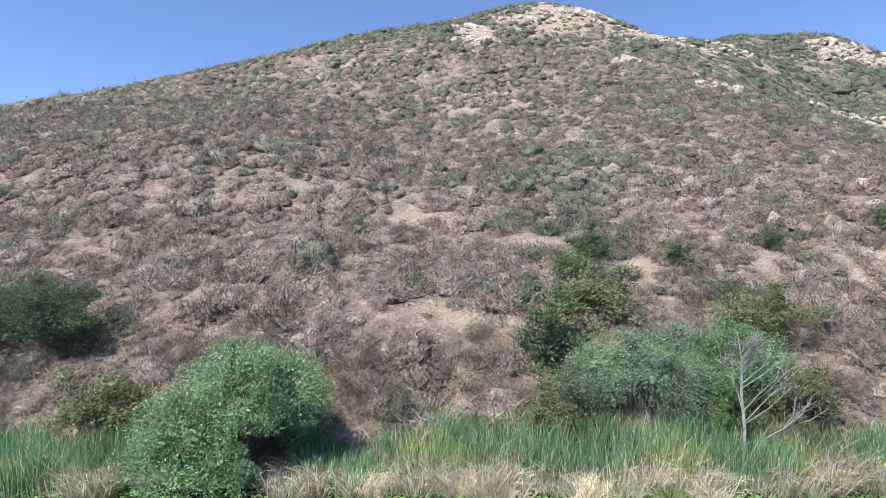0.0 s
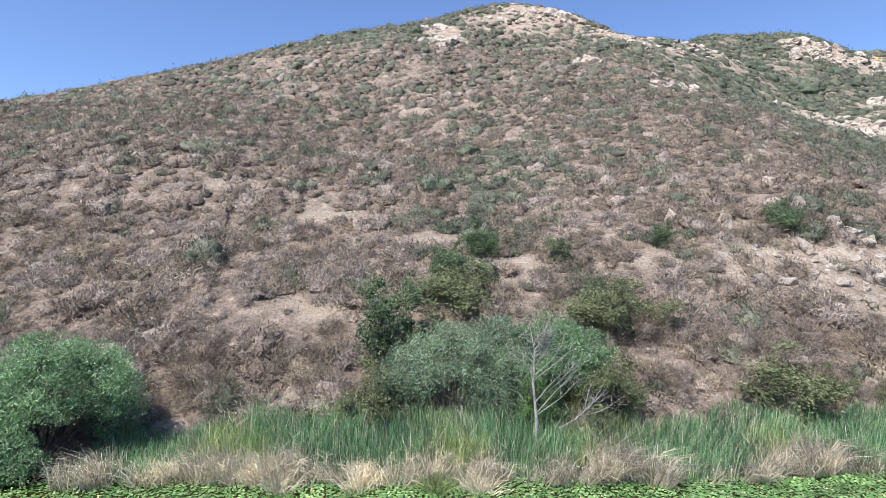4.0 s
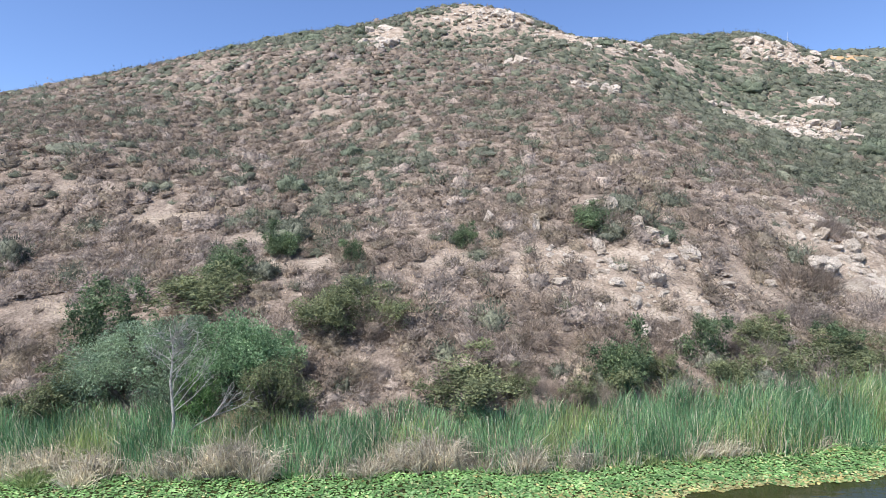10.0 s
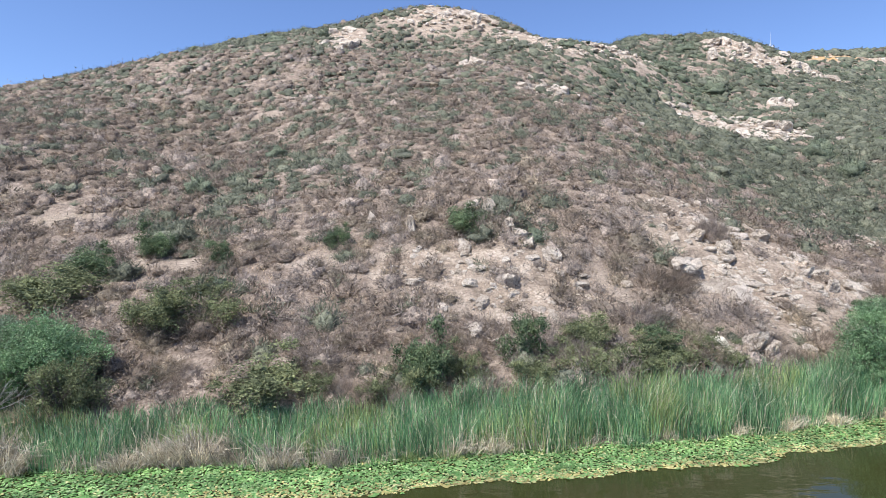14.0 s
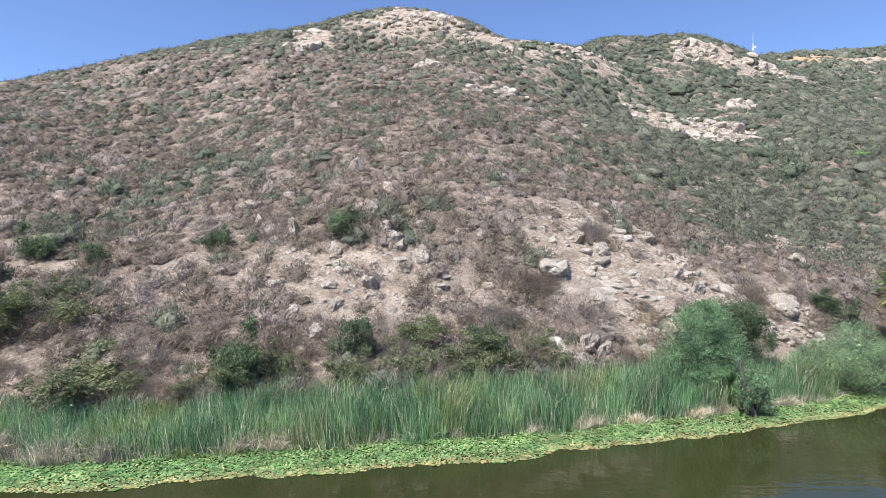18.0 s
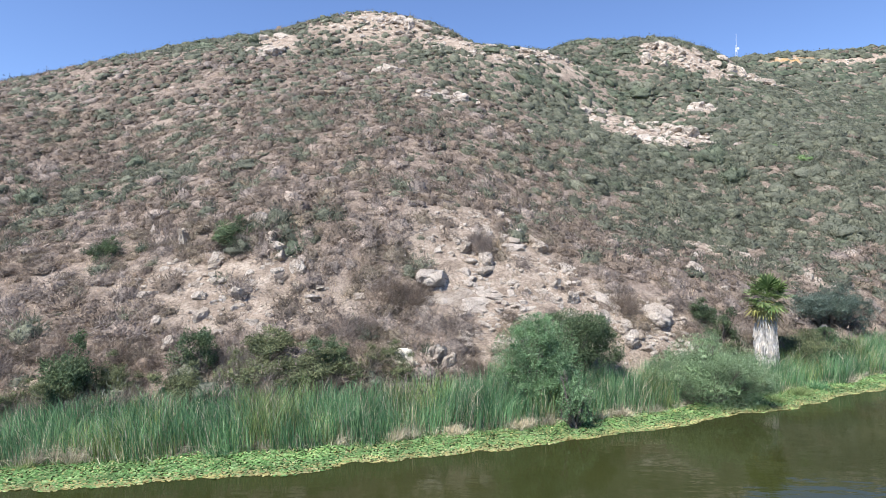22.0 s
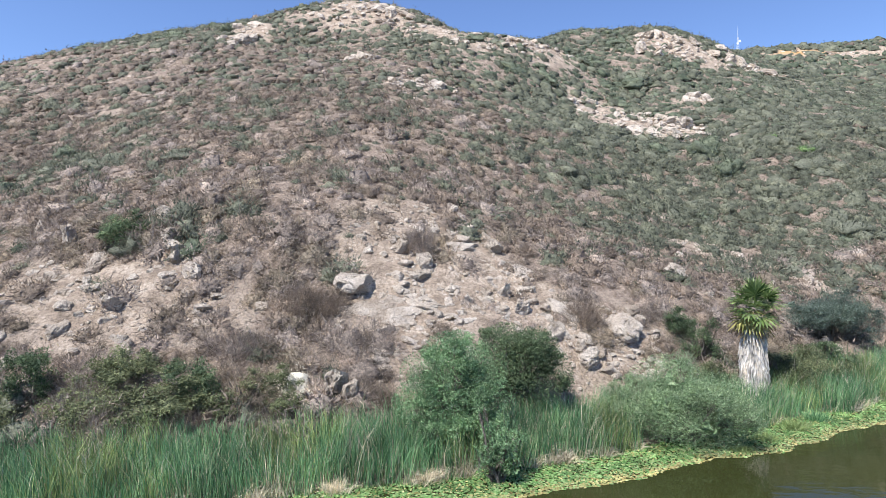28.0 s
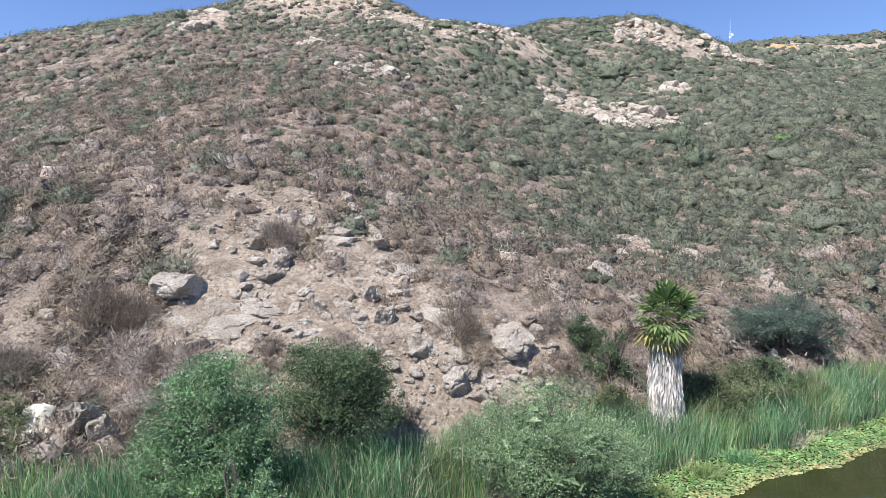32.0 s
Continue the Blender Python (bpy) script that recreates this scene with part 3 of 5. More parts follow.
def scatter_rocks():
    """Loose rocks on the bare patches: the larger ones singly, the rest as rubble."""
    pile, count = Pile(), 0
    small = []
    for me in SMALL_ROCKS:
        v = np.array([tuple(p.co) for p in me.vertices])
        small.append((v, np.array([tuple(p.vertices) for p in me.polygons])))
    amount = [80, 180, 170, 90, 120, 80, 60, 60, 40, 100, 50, 20, 14, 20, 16, 20, 4, 26, 10]
    for (cx, cy, a, b, lean), n in zip(BARE, amount):
        c, s = math.cos(radians(lean)), math.sin(radians(lean))
        for _ in range(n * (5 if cy < 70 else 4)):
            r, u = RNG.random() ** 0.6, RNG.random() * 2 * math.pi
            p, q = a * r * math.cos(u), b * r * math.sin(u)
            x, y = cx + p * c - q * s, cy + p * s + q * c
            far = y > 70
            size = 0.10 * math.exp(RNG.normal(0, 0.55)) * (2.4 if far else 1.0)
            big = RNG.random() < 0.085
            if big:
                size = RNG.uniform(0.17, 0.36) * (2.4 if far else 1.0)
            dims = (size * RNG.uniform(0.8, 1.5), size * RNG.uniform(0.7, 1.2), size * RNG.uniform(0.6, 1.0))
            if big and count < 200 and not far:
                count += 1
                place_rock(x, y, *dims, int(RNG.integers(0, 9)), RNG.uniform(0, 360), RNG.uniform(-20, 20), label="small pale angular rock on dry soil")
            else:
                v, t = small[int(RNG.integers(0, 4) if size < 0.16 else RNG.integers(4, 8))]
                m = np.array(pose(x, y, ground_z(x, y) + size * 0.25, RNG.uniform(-30, 30), 0, RNG.uniform(0, 360)) @ Matrix.Diagonal((*dims, 1)))
                pile.add(v @ m[:3, :3].T + m[:3, 3], t)
    tagged(new("rubble", pile.mesh("rubble", [ROCK])), "loose pale stones strewn over the bare slope", "rubble", kind="stuff")


scatter_rocks()


# ---------------------------------------------------------------- scrub on the hill
def dome(rng, levels):
    """The lumpy body of a rounded shrub of radius 1, open below."""
    bm = bmesh.new()
    bmesh.ops.create_icosphere(bm, subdivisions=levels, radius=1)
    bmesh.ops.delete(bm, geom=[v for v in bm.verts if v.co.z < -0.45], context="VERTS")
    bm.verts.index_update()
    off = Vector(rng.uniform(0, 50, 3))
    v = np.array([tuple(p.co * (0.80 + 0.70 * noise.noise(p.co * 1.4 + off) + 0.36 * noise.noise(p.co * 3.6 + off))) for p in bm.verts])
    t = np.array([[q.index for q in f.verts] for f in bm.faces])
    bm.free()
    return v * [1, 1, 0.8], t


def ragged(rng, v, t, jitter):
    """The faces of a body as loose flakes, each a little off its place."""
    c = v[t].mean(axis=1, keepdims=True)
    f = c + (v[t] - c) * rng.uniform(0.8, 1.15, (len(t), 1, 1)) + rng.normal(0, jitter, (len(t), 1, 3)) + rng.normal(0, jitter * 0.7, (len(t), 3, 3))
    return f.reshape(-1, 3), np.arange(3 * len(t)).reshape(-1, 3)


def mound(rng, n, width, length=(0.14, 0.32), up=0.3, core=0.7, levels=2):
    """A rounded shrub of radius 1: a dense heart under a cloud of thin twigs, so that its edge is soft."""
    v, t = dome(rng, levels)
    body = v * core
    body[:, 2] = np.maximum(body[:, 2] * 0.95, -0.25)
    base = v[rng.integers(0, len(v), n)] * rng.uniform(0.5, 0.95, (n, 1)) + rng.normal(0, 0.12, (n, 3))
    base[:, 2] = np.abs(base[:, 2])
    out = unit(base + [0, 0, 0.1])
    way = unit(out * 0.7 + [0, 0, up] + rng.normal(0, 0.55, (n, 3)))
    wv, wt = blades(base, way, rng.uniform(*length, n), rng.uniform(0.6, 1.4, n) * width, rng, None, out + rng.normal(0, 0.35, (n, 3)))
    return np.concatenate([body, wv]), np.concatenate([t, wt + len(body)])


def green_share(x, y):
    """How much of the scrub is green at a place: the far hill, the gully and the top are greener."""
    d = y - shore(x)
    right = 1.1 / (1 + np.exp(-(x - 71 + 0.10 * (y - 75)) / 7)) * np.clip((d - 8) / 18, 0, 1)
    gully = 0.8 * np.exp(-(((x - 12 - 0.25 * (y - 50)) / 5) ** 2 + ((y - 54) / 13) ** 2))
    top = 0.4 * np.clip((y - 112) / 14, 0, 1) + 0.5 * np.exp(-(((x + 10) / 16) ** 2 + ((y - 130) / 9) ** 2)) + 0.7 * np.exp(-(((x - 60) / 13) ** 2 + ((y - 114) / 10) ** 2))
    left = 0.3 * np.exp(-(((x + 45) / 14) ** 2 + ((y - 60) / 14) ** 2))
    far = 0.30 * np.clip((y - 46) / 40, 0, 1)
    return 0.08 + np.clip(right + gully + top + left + far, 0, 0.88)


def pick_kind(rng, green, tone, low=False):
    """0 brown, 1 grey, 2 russet, 3 sage, 4 olive, 5 green, 6 straw."""
    r = rng.random()
    if r < green:
        q = rng.random()
        return 3 if q < 0.985 else 5
    if rng.random() < (0.32 if low else 0.74) - 0.2 * tone:
        return 0
    return 1 if rng.random() < 0.62 + 0.3 * tone else 2


# the line of the crest, beyond which the slope falls away out of sight
CREST_X = (-130, -73, -40, -20, 0, 25, 45, 56, 66, 80, 130, 225)
CREST_Y = (92, 101, 124, 139, 145, 151, 153, 148, 150, 171, 174, 195)


def spots(rng, x0, x1, y0, y1, cell):
    """Uneven places for shrubs, with gaps and none on bare rock."""
    gx, gy = np.meshgrid(np.arange(x0, x1, cell), np.arange(y0, y1, cell))
    x = (gx + rng.uniform(-0.55, 0.55, gx.shape) * cell).ravel()
    y = (gy + rng.uniform(-0.55, 0.55, gx.shape) * cell).ravel()
    gap = rough(x, y, 9.0, 1.0) * 0.35 + rough(x, y, 3.7, 3.0) * 0.4 + rng.normal(0, 0.35, len(x))
    chance = np.clip(1.0 - 0.85 * np.clip(gap - 0.20 - 0.3 * np.clip((y - 70) / 30, 0, 1), 0, 1), 0.1, 1) * (1 - np.where(y > 80, 0.9, np.where(x < 42, 0.5, 0.66)) * bareness(x, y)) * (1 - 0.7 * bareness(x, y, OPEN))
    crest = np.interp(x, CREST_X, CREST_Y)
    keep = (y - shore(x) > 3.6) & (rng.random(len(x)) < chance) & (x > -0.80 * y - 6) & (x < 66 + 0.78 * y) & ((y < crest) | (y > 190))
    x, y = x[keep], y[keep]
    return x, y, height(x, y), green_share(x, y), rough(x, y, 15.0, 6.0)


KINDS = [BROWN, GREY, RUST, SAGE, OLIVE, DARK_SCRUB, STRAW]
KIND_NAMES = [("dry brown twiggy shrub on the slope", "dry_shrub"), ("pale grey leafless shrub on the slope", "dry_shrub"), ("russet dry buckwheat shrub on the slope", "dry_shrub"),
              ("grey-green sage shrub on the slope", "sage_shrub"), ("olive green shrub on the slope", "green_shrub"), ("dark green leafy shrub on the slope", "green_shrub"),
              ("straw-coloured grass tussock on the slope", "grass_tussock")]


def scrub():
    """The low shrubs of the hillside: the nearest singly, the rest as one mesh with coarser pieces farther up."""
    rng = np.random.default_rng(11)
    near = [mound(rng, 350, 0.046, core=0.58) for _ in range(10)]
    mid = [mound(rng, 150, 0.064, (0.13, 0.29), 0.25, 0.64) for k in range(10)]
    far = [mound(rng, 52, 0.09, (0.11, 0.24), 0.2, 0.72, 2 if _ < 5 else 1) for _ in range(10)]
    tiny = [mound(rng, 20, 0.13, (0.10, 0.22), 0.2, 0.8, 2) for _ in range(6)]
    single = [[mesh_of(KIND_NAMES[k][1], *mound(rng, 1300, 0.018, (0.14, 0.36), 0.35, 0.62), [KINDS[k]], None, True) for _ in range(3)] for k in range(7)]
    pile, made = Pile(), 0
    for x0, x1, y0, y1, cell, kinds, big in ((-46, 108, 20, 44, 1.10, near, 0.92), (-75, 135, 44, 88, 1.20, mid, 1.05), (-130, 225, 88, 192, 1.24, far, 1.16), (112, 345, 192, 292, 2.6, tiny, 1.9)):
        x, y, z, green, tone = spots(rng, x0, x1, y0, y1, cell)
        fall_x, fall_y = (height(x + 0.5, y) - z) * 2, (height(x, y + 0.5) - z) * 2
        for k in range(len(x)):
            slot = pick_kind(rng, green[k], tone[k], kinds is near)
            if slot == 3 and y[k] > 112 and x[k] > 55 and rng.random() < 0.3:
                slot = 5
            s = big * math.exp(min(rng.normal(-0.04, 0.42), 0.6)) * (1.18 if slot == 3 and x[k] > 60 else 1.0)
            h = s * rng.uniform(0.7, 1.1)
            a = rng.random() * 6.283
            if kinds is near and made < 230 and y[k] - shore(x[k]) < 9.5 and -22 < x[k] < 80 and rng.random() < 0.5:
                made += 1
                ob = new(KIND_NAMES[slot][1], single[slot][int(rng.integers(0, 3))])
                tip = Vector((-fall_x[k], -fall_y[k], 1)).to_track_quat("Z", "Y").to_matrix().to_4x4()
                ob.matrix_world = Matrix.Translation((x[k], y[k], z[k])) @ tip @ pose(0, 0, 0, 0, 0, math.degrees(a)) @ Matrix.Diagonal((s, s, h, 1))
                tagged(ob, KIND_NAMES[slot][0], "shrub", "shrubs on the lower slope")
                continue
            v, t = kinds[int(rng.integers(0, len(kinds)))]
            c, n = math.cos(a) * s, math.sin(a) * s
            px, py = v[:, 0] * c - v[:, 1] * n, v[:, 0] * n + v[:, 1] * c
            pile.add(np.stack([px + x[k], py + y[k], v[:, 2] * h + z[k] + 0.65 * (px * fall_x[k] + py * fall_y[k])], 1), t, slot)
    return tagged(new("scrub", pile.mesh("scrub", KINDS, True)), "dense low grey-brown and sage-green scrub covering the hillside", "scrub", kind="stuff")


scrub()


def dry_grass():
    """Straw tufts between the shrubs of the lower slope."""
    rng = np.random.default_rng(17)
    n = 110000
    x, y = rng.uniform(-30, 90, n), rng.uniform(20, 52, n)
    keep = (y - shore(x) > 3.2) & (0.7 * rough(x, y, 6.0, 9.0) + 0.4 * rough(x, y, 2.1, 4.0) + 0.6 * bareness(x, y) > rng.uniform(-0.1, 0.9, n))
    x, y = x[keep], y[keep]
    n = len(x)
    way = unit(np.stack([rng.normal(0, 0.45, n), rng.normal(0, 0.45, n), np.ones(n)], 1))
    v, t = blades(np.stack([x, y, height(x, y)], 1), way, rng.uniform(0.15, 0.42, n), rng.uniform(0.025, 0.06, n), rng)
    kind = rough(x, y, 5.0, 2.0) + rng.normal(0, 0.4, n) > 0.35
    tagged(new("dry_grass", mesh_of("dry_grass", v, t, [DRY_GRASS, STRAW], kind.astype(int))), "short straw-coloured dry grass between the shrubs", "grass", kind="stuff")


dry_grass()


# ---------------------------------------------------------------- reeds and floating leaves
def reed_gap(x, y):
    """True where a bush stands in the reeds' place."""
    return (np.abs(x + 8.2) < 2.6) & (y < 22.5) | (np.abs(x - 53.7) < 0.8) & (y < 27.5) | (np.abs(x - 62.5) < 2.2) & (y < 32)


def reed_edge(x):
    return 0.45 * rough(x, 0 * x, 9.5, 1.0) + 0.3 * rough(x, 0 * x, 2.9, 4.0)


def reeds():
    """The standing reeds, in clumps that lean together, and the dead stalks heaped along their foot."""
    rng = np.random.default_rng(21)
    n = 92000
    x = rng.uniform(-34, 106, n)
    deep = rng.random(n)
    clump = rough(x + 2 * deep, 3 * deep, 3.1, 2.0)
    heap = rough(x, 0 * x, 6.2, 7.0)
    front = np.interp(x, [-4, 0, 22, 30], [0.55, 0.6, 0.5, 0.0]) + np.interp(x, [20, 32], [0.75, 0.25]) * heap
    y = shore(x) + reed_edge(x) + np.clip(front, 0.0, 1.0) + deep * 3.3
    free = ~reed_gap(x, y)
    x, y, deep, clump = x[free], y[free], deep[free], clump[free]
    n = len(x)
    z = np.maximum(height(x, y), -0.05) - 0.05
    top = np.interp(x, [-34, -12, -6, -1.8, -0.4, 9, 14, 27, 34, 106], [1.5, 1.5, 0.95, 0.95, 1.8, 1.7, 1.4, 1.45, 2.15, 2.3]) * (1 + 0.22 * clump + 0.10 * rough(x, 0 * x, 13.0, 2.0) + 0.10 * rough(x, y, 1.3, 2.0))
    tall = np.maximum((top - 0.55 * z) * rng.uniform(0.5, 1.12, n), 0.4)
    lean = rough(x, y * 0.5, 4.0, 2.0)
    way = unit(np.stack([rng.normal(0, 0.13, n) + 0.15 * lean, rng.normal(-0.07, 0.14, n), np.ones(n)], 1))
    droop = np.stack([rng.normal(0, 0.2, n) + 0.12 * lean, rng.normal(-0.06, 0.2, n), -rng.random(n) ** 2 * 0.5], 1) * tall[:, None] * 0.6
    v, t = strips(np.stack([x, y, z], 1), way, tall, rng.uniform(0.012, 0.030, n), rng, droop)
    kind = np.where(rng.random(n) < 0.07 + 0.09 * (clump > 0.25), 1, np.where(rough(x, y, 7.0, 8.0) + rng.normal(0, 0.25, n) > 0.38, 2, 0))
    tagged(new("reed_bed", mesh_of("reed_bed", v, t, [REED, REED_DRY, REED_PALE], np.repeat(kind, 3))),
           "tall green reeds standing along the water's edge", "reeds", kind="stuff")
    n = 60000
    x = rng.uniform(-34, 106, n)
    deep = rng.random(n) ** 1.4
    heap = np.interp(x, [-10, -2, 9, 12, 25, 30, 44, 52, 60, 66], [0.5, 0.55, 0.5, 0.42, 0.36, -0.08, 0.12, 0.32, 0.34, 0.12]) + 0.75 * rough(x, 0 * x, 6.2, 7.0) + 0.5 * rough(x, 0 * x, 1.9, 3.0)
    keep = (rng.random(n) < np.clip(heap, 0.03, 1)) & ~reed_gap(x, shore(x))
    x, deep, heap = x[keep], deep[keep], np.clip(heap[keep], 0.2, 1.2)
    n = len(x)
    y = shore(x) + reed_edge(x) - 0.1 + deep * 1.1
    tall = rng.uniform(0.5, 1.2, n) * (0.55 + 0.6 * heap) * np.interp(x, [20, 40], [1.5, 0.95])
    lean = rough(x, 0 * x, 1.3, 5.0)
    way = unit(np.stack([rng.normal(0, 0.4, n) + 0.8 * lean, rng.normal(-0.15, 0.3, n), np.ones(n)], 1))
    droop = np.stack([rng.normal(0, 0.25, n) + 0.4 * lean, rng.normal(-0.25, 0.2, n), -rng.random(n) * 0.7], 1) * tall[:, None] * 0.7
    v, t = strips(np.stack([x, y, np.maximum(height(x, y), 0) - 0.03], 1), way, tall, rng.uniform(0.012, 0.030, n), rng, droop)
    v[:, 2] = np.maximum(v[:, 2], -0.05)
    grey = rng.random(n) < np.interp(x, [-9, -6, -2, 6, 9, 26, 31], [0.5, 0.75, 0.2, 0.15, 0.7, 0.75, 0.15])
    tagged(new("dead_reeds", mesh_of("dead_reeds", v, t, [REED_DRY, THATCH_GREY], np.repeat(grey.astype(int), 3))), "bleached dead reed stalks bent over at the water line", "reeds", kind="stuff")


reeds()


def floating_leaves():
    rng = np.random.default_rng(31)
    n = 118000
    x = rng.uniform(-30, 106, n)
    wide = 2.6 + 0.45 * rough(x, 0 * x, 8.0) + 0.22 * rough(x, 0 * x, 2.4, 3.0) + np.clip((26 - x) / 10, 0, 3)
    f = rng.random(n)
    y = shore(x) + 0.5 - f * (wide + 0.5)
    f = np.clip(f * (1 + 0.12 * rough(x, y, 3.0, 5.0)), 0, 1)
    old = rng.random(n) < np.clip((f - 0.62) * 2.2, np.interp(x, [20, 50], [0.05, 0.16]), 0.75)
    low = rng.random(n) < 0.36
    size = np.where(low, rng.uniform(0.05, 0.085, n), rng.uniform(0.028, 0.055, n))
    base = np.stack([x, y, np.where(low, 0.012, rng.uniform(0.03, 0.14, n) * (1 - 0.75 * f))], 1)
    a = rng.random(n) * 6.283
    tilt = rng.normal(0, 0.28, (n, 2)) * np.where(low, 0.15, 1)[:, None]
    ring = np.linspace(0, 2 * math.pi, 6)[:-1]
    rim = []
    for k, u in enumerate(ring):
        r = size * (1.0 if k else 0.6)
        dx, dy = r * np.cos(a + u), r * np.sin(a + u)
        rim.append(base + np.stack([dx, dy, dx * tilt[:, 0] + dy * tilt[:, 1]], 1))
    v = np.stack(rim, 1).reshape(-1, 3)
    v[:, 2] = np.maximum(v[:, 2], 0.006)
    k = 5 * np.arange(n)[:, None]
    t = np.concatenate([k + [0, 1, 2], k + [0, 2, 3], k + [0, 3, 4]], 1).reshape(-1, 3)
    mat = tagged(new("floating_leaves", mesh_of("floating_leaves", v, t, [PAD, PAD_OLD], np.repeat(old.astype(int), 3))),
                 "mat of bright green floating leaves, yellowed at its outer rim", "floating leaves", kind="stuff")
    # the larger round leaves along the outer rim, one by one
    kinds = []
    for k in range(6):
        bm = bmesh.new()
        cut = rng.uniform(0.25, 0.5)
        rim = [bm.verts.new((math.cos(cut + (6.283 - 2 * cut) * i / 11) * (1 + 0.05 * rng.normal()), math.sin(cut + (6.283 - 2 * cut) * i / 11) * (1 + 0.05 * rng.normal()), 0.06 * rng.normal())) for i in range(12)]
        hub = bm.verts.new((0.05, 0, -0.04))
        for i in range(11):
            bm.faces.new((hub, rim[i], rim[i + 1]))
        me = bpy.data.meshes.new("leaf")
        bm.to_mesh(me)
        bm.free()
        me.materials.append(PAD if k < 4 else PAD_OLD)
        kinds.append(me)
    for k in range(290):
        x = rng.uniform(14, 44)
        f = rng.uniform(0.55, 1.04)
        wide = 2.6 + 0.45 * rough(x, 0.0, 8.0) + 0.22 * rough(x, 0.0, 2.4, 3.0) + np.clip((26 - x) / 10, 0, 3)
        r = rng.uniform(0.07, 0.125)
        part("leaf", kinds[int(rng.integers(0, 4)) if f < 0.85 else int(rng.integers(2, 6))], mat, "",
             pose(x, float(shore(x)) + 0.5 - f * (float(wide) + 0.5), 0.03, rng.normal(0, 4), rng.normal(0, 4), rng.uniform(0, 360)) @ Matrix.Diagonal((r, r, r, 1)))
    return mat


floating_leaves()


# ---------------------------------------------------------------- trees and large bushes
def crown_mesh(name, rng, blobs, per, mat, length=0.13, width=0.05, up=0.2, rough_edge=0.30, inside=0.42):
    """A crown of many small leaves on and in uneven clumps round a leafy inside: blobs are (x, y, z, rx, ry, rz)."""
    pile = Pile()
    for bx, by, bz, rx, ry, rz in blobs:
        core, faces = dome(rng, 2)
        core = np.concatenate([core, core * [1, 1, -0.8]])
        v, t = ragged(rng, core * inside, np.concatenate([faces, faces[:, ::-1] + len(core) // 2]), 0.05)
        pile.add(v * [rx, ry, rz] + [bx, by, bz], t)
        n = int(per * (rx * ry + ry * rz + rx * rz) / 3)
        sub = max(6, int(n / 90))
        heads = unit(rng.normal(size=(sub, 3))) * rng.uniform(0.6, 1.0, (sub, 1))
        p = heads[rng.integers(0, sub, n)] + rng.normal(0, rough_edge, (n, 3))
        p = p * np.minimum(1, 1.15 / np.maximum(np.linalg.norm(p, axis=1), 1e-6))[:, None]
        way = unit(p * 0.7 + [0, 0, up] + rng.normal(0, 0.6, (n, 3)))
        pile.add(*blades(p * [rx, ry, rz] + [bx, by, bz], way, rng.uniform(0.6, 1.3, n) * length, rng.uniform(0.7, 1.3, n) * width, rng, None,
                         unit(p + [0, 0, 0.3]) + rng.normal(0, 0.5, (n, 3))))
    return pile.mesh(name, [mat], True)


def limbs_mesh(name, rng, blobs, foot, mat, thick=0.09, twigs=6):
    """Trunks and limbs from the foot into each clump, with fine side twigs."""
    pile = Pile()
    for bx, by, bz, rx, ry, rz in blobs:
        end = np.array((bx, by, bz + 0.3 * rz))
        start = np.array(foot) + np.append(rng.normal(0, 0.12, 2), 0)
        mid = start * 0.45 + end * 0.55 + rng.normal(0, 0.12, 3)
        pile.add(*tube([start, (start * 2 + mid) / 3 + rng.normal(0, 0.05, 3), mid, end], [thick, thick * 0.8, thick * 0.55, thick * 0.15], 6))
        for _ in range(twigs):
            tip = np.array((bx, by, bz)) + unit(rng.normal(size=3)) * np.array((rx, ry, rz)) * 0.85
            at = mid + (end - mid) * rng.random() * 0.8
            pile.add(*tube([at, (at + tip) / 2 + rng.normal(0, 0.06, 3), tip], [thick * 0.3, thick * 0.18, thick * 0.05], 4))
    return pile.mesh(name, [mat], True)


def tree(name, label, category, x, y, blobs, mat, per=620, seed=0, length=0.13, width=0.05, thick=0.08, twigs=6, z=None, group=""):
    rng = np.random.default_rng(100 + seed)
    z = max(ground_z(x, y), 0.0) if z is None else z
    t = thing(name, label, category, (x, y, z), group)
    part("trunk", limbs_mesh("trunk", rng, blobs, (0, 0, -0.1), BARK, thick, twigs), t, "forked grey stems")
    part("crown", crown_mesh("crown", rng, blobs, per, mat, length, width), t)
    return t


def lumps(rng, w, d, h, n, low=0.35):
    """Uneven clumps that fill a bush w wide, d deep and h high."""
    out = []
    for k in range(n):
        a = 2.4 * k + rng.uniform(-0.4, 0.4)
        r = math.sqrt((k + 0.5) / n)
        f = 1 - 0.55 * r * r
        s = rng.uniform(0.6, 1.2)
        out.append((0.36 * w * r * math.cos(a), 0.36 * d * r * math.sin(a), h * f * rng.uniform(low + 0.12, 0.72), 0.22 * w * s, 0.22 * d * s, 0.26 * h * s))
    for k in range(n // 2):
        a, s = rng.uniform(0, 6.283), rng.uniform(0.09, 0.14)
        up = rng.uniform(0.15, 1.0)
        r = 0.5 * math.sqrt(max(0.05, 1 - 0.75 * up * up))
        out.append((w * r * math.cos(a), d * r * math.sin(a), h * (0.2 + 0.72 * up), s * w, s * d, 1.1 * s * h))
    return out


def clusters(rng, main, n):
    """The main clumps of a crown and n smaller ones that break up its outline."""
    out = list(main)
    for _ in range(n):
        bx, by, bz, rx, ry, rz = main[int(rng.integers(0, len(main)))]
        d = unit(rng.normal(size=3) + [0, 0, 0.2]) * 0.9
        s = rng.uniform(0.25, 0.45)
        out.append((bx + d[0] * rx, by + d[1] * ry, max(bz + d[2] * rz, 0.3), rx * s, ry * s, rz * s))
    return out


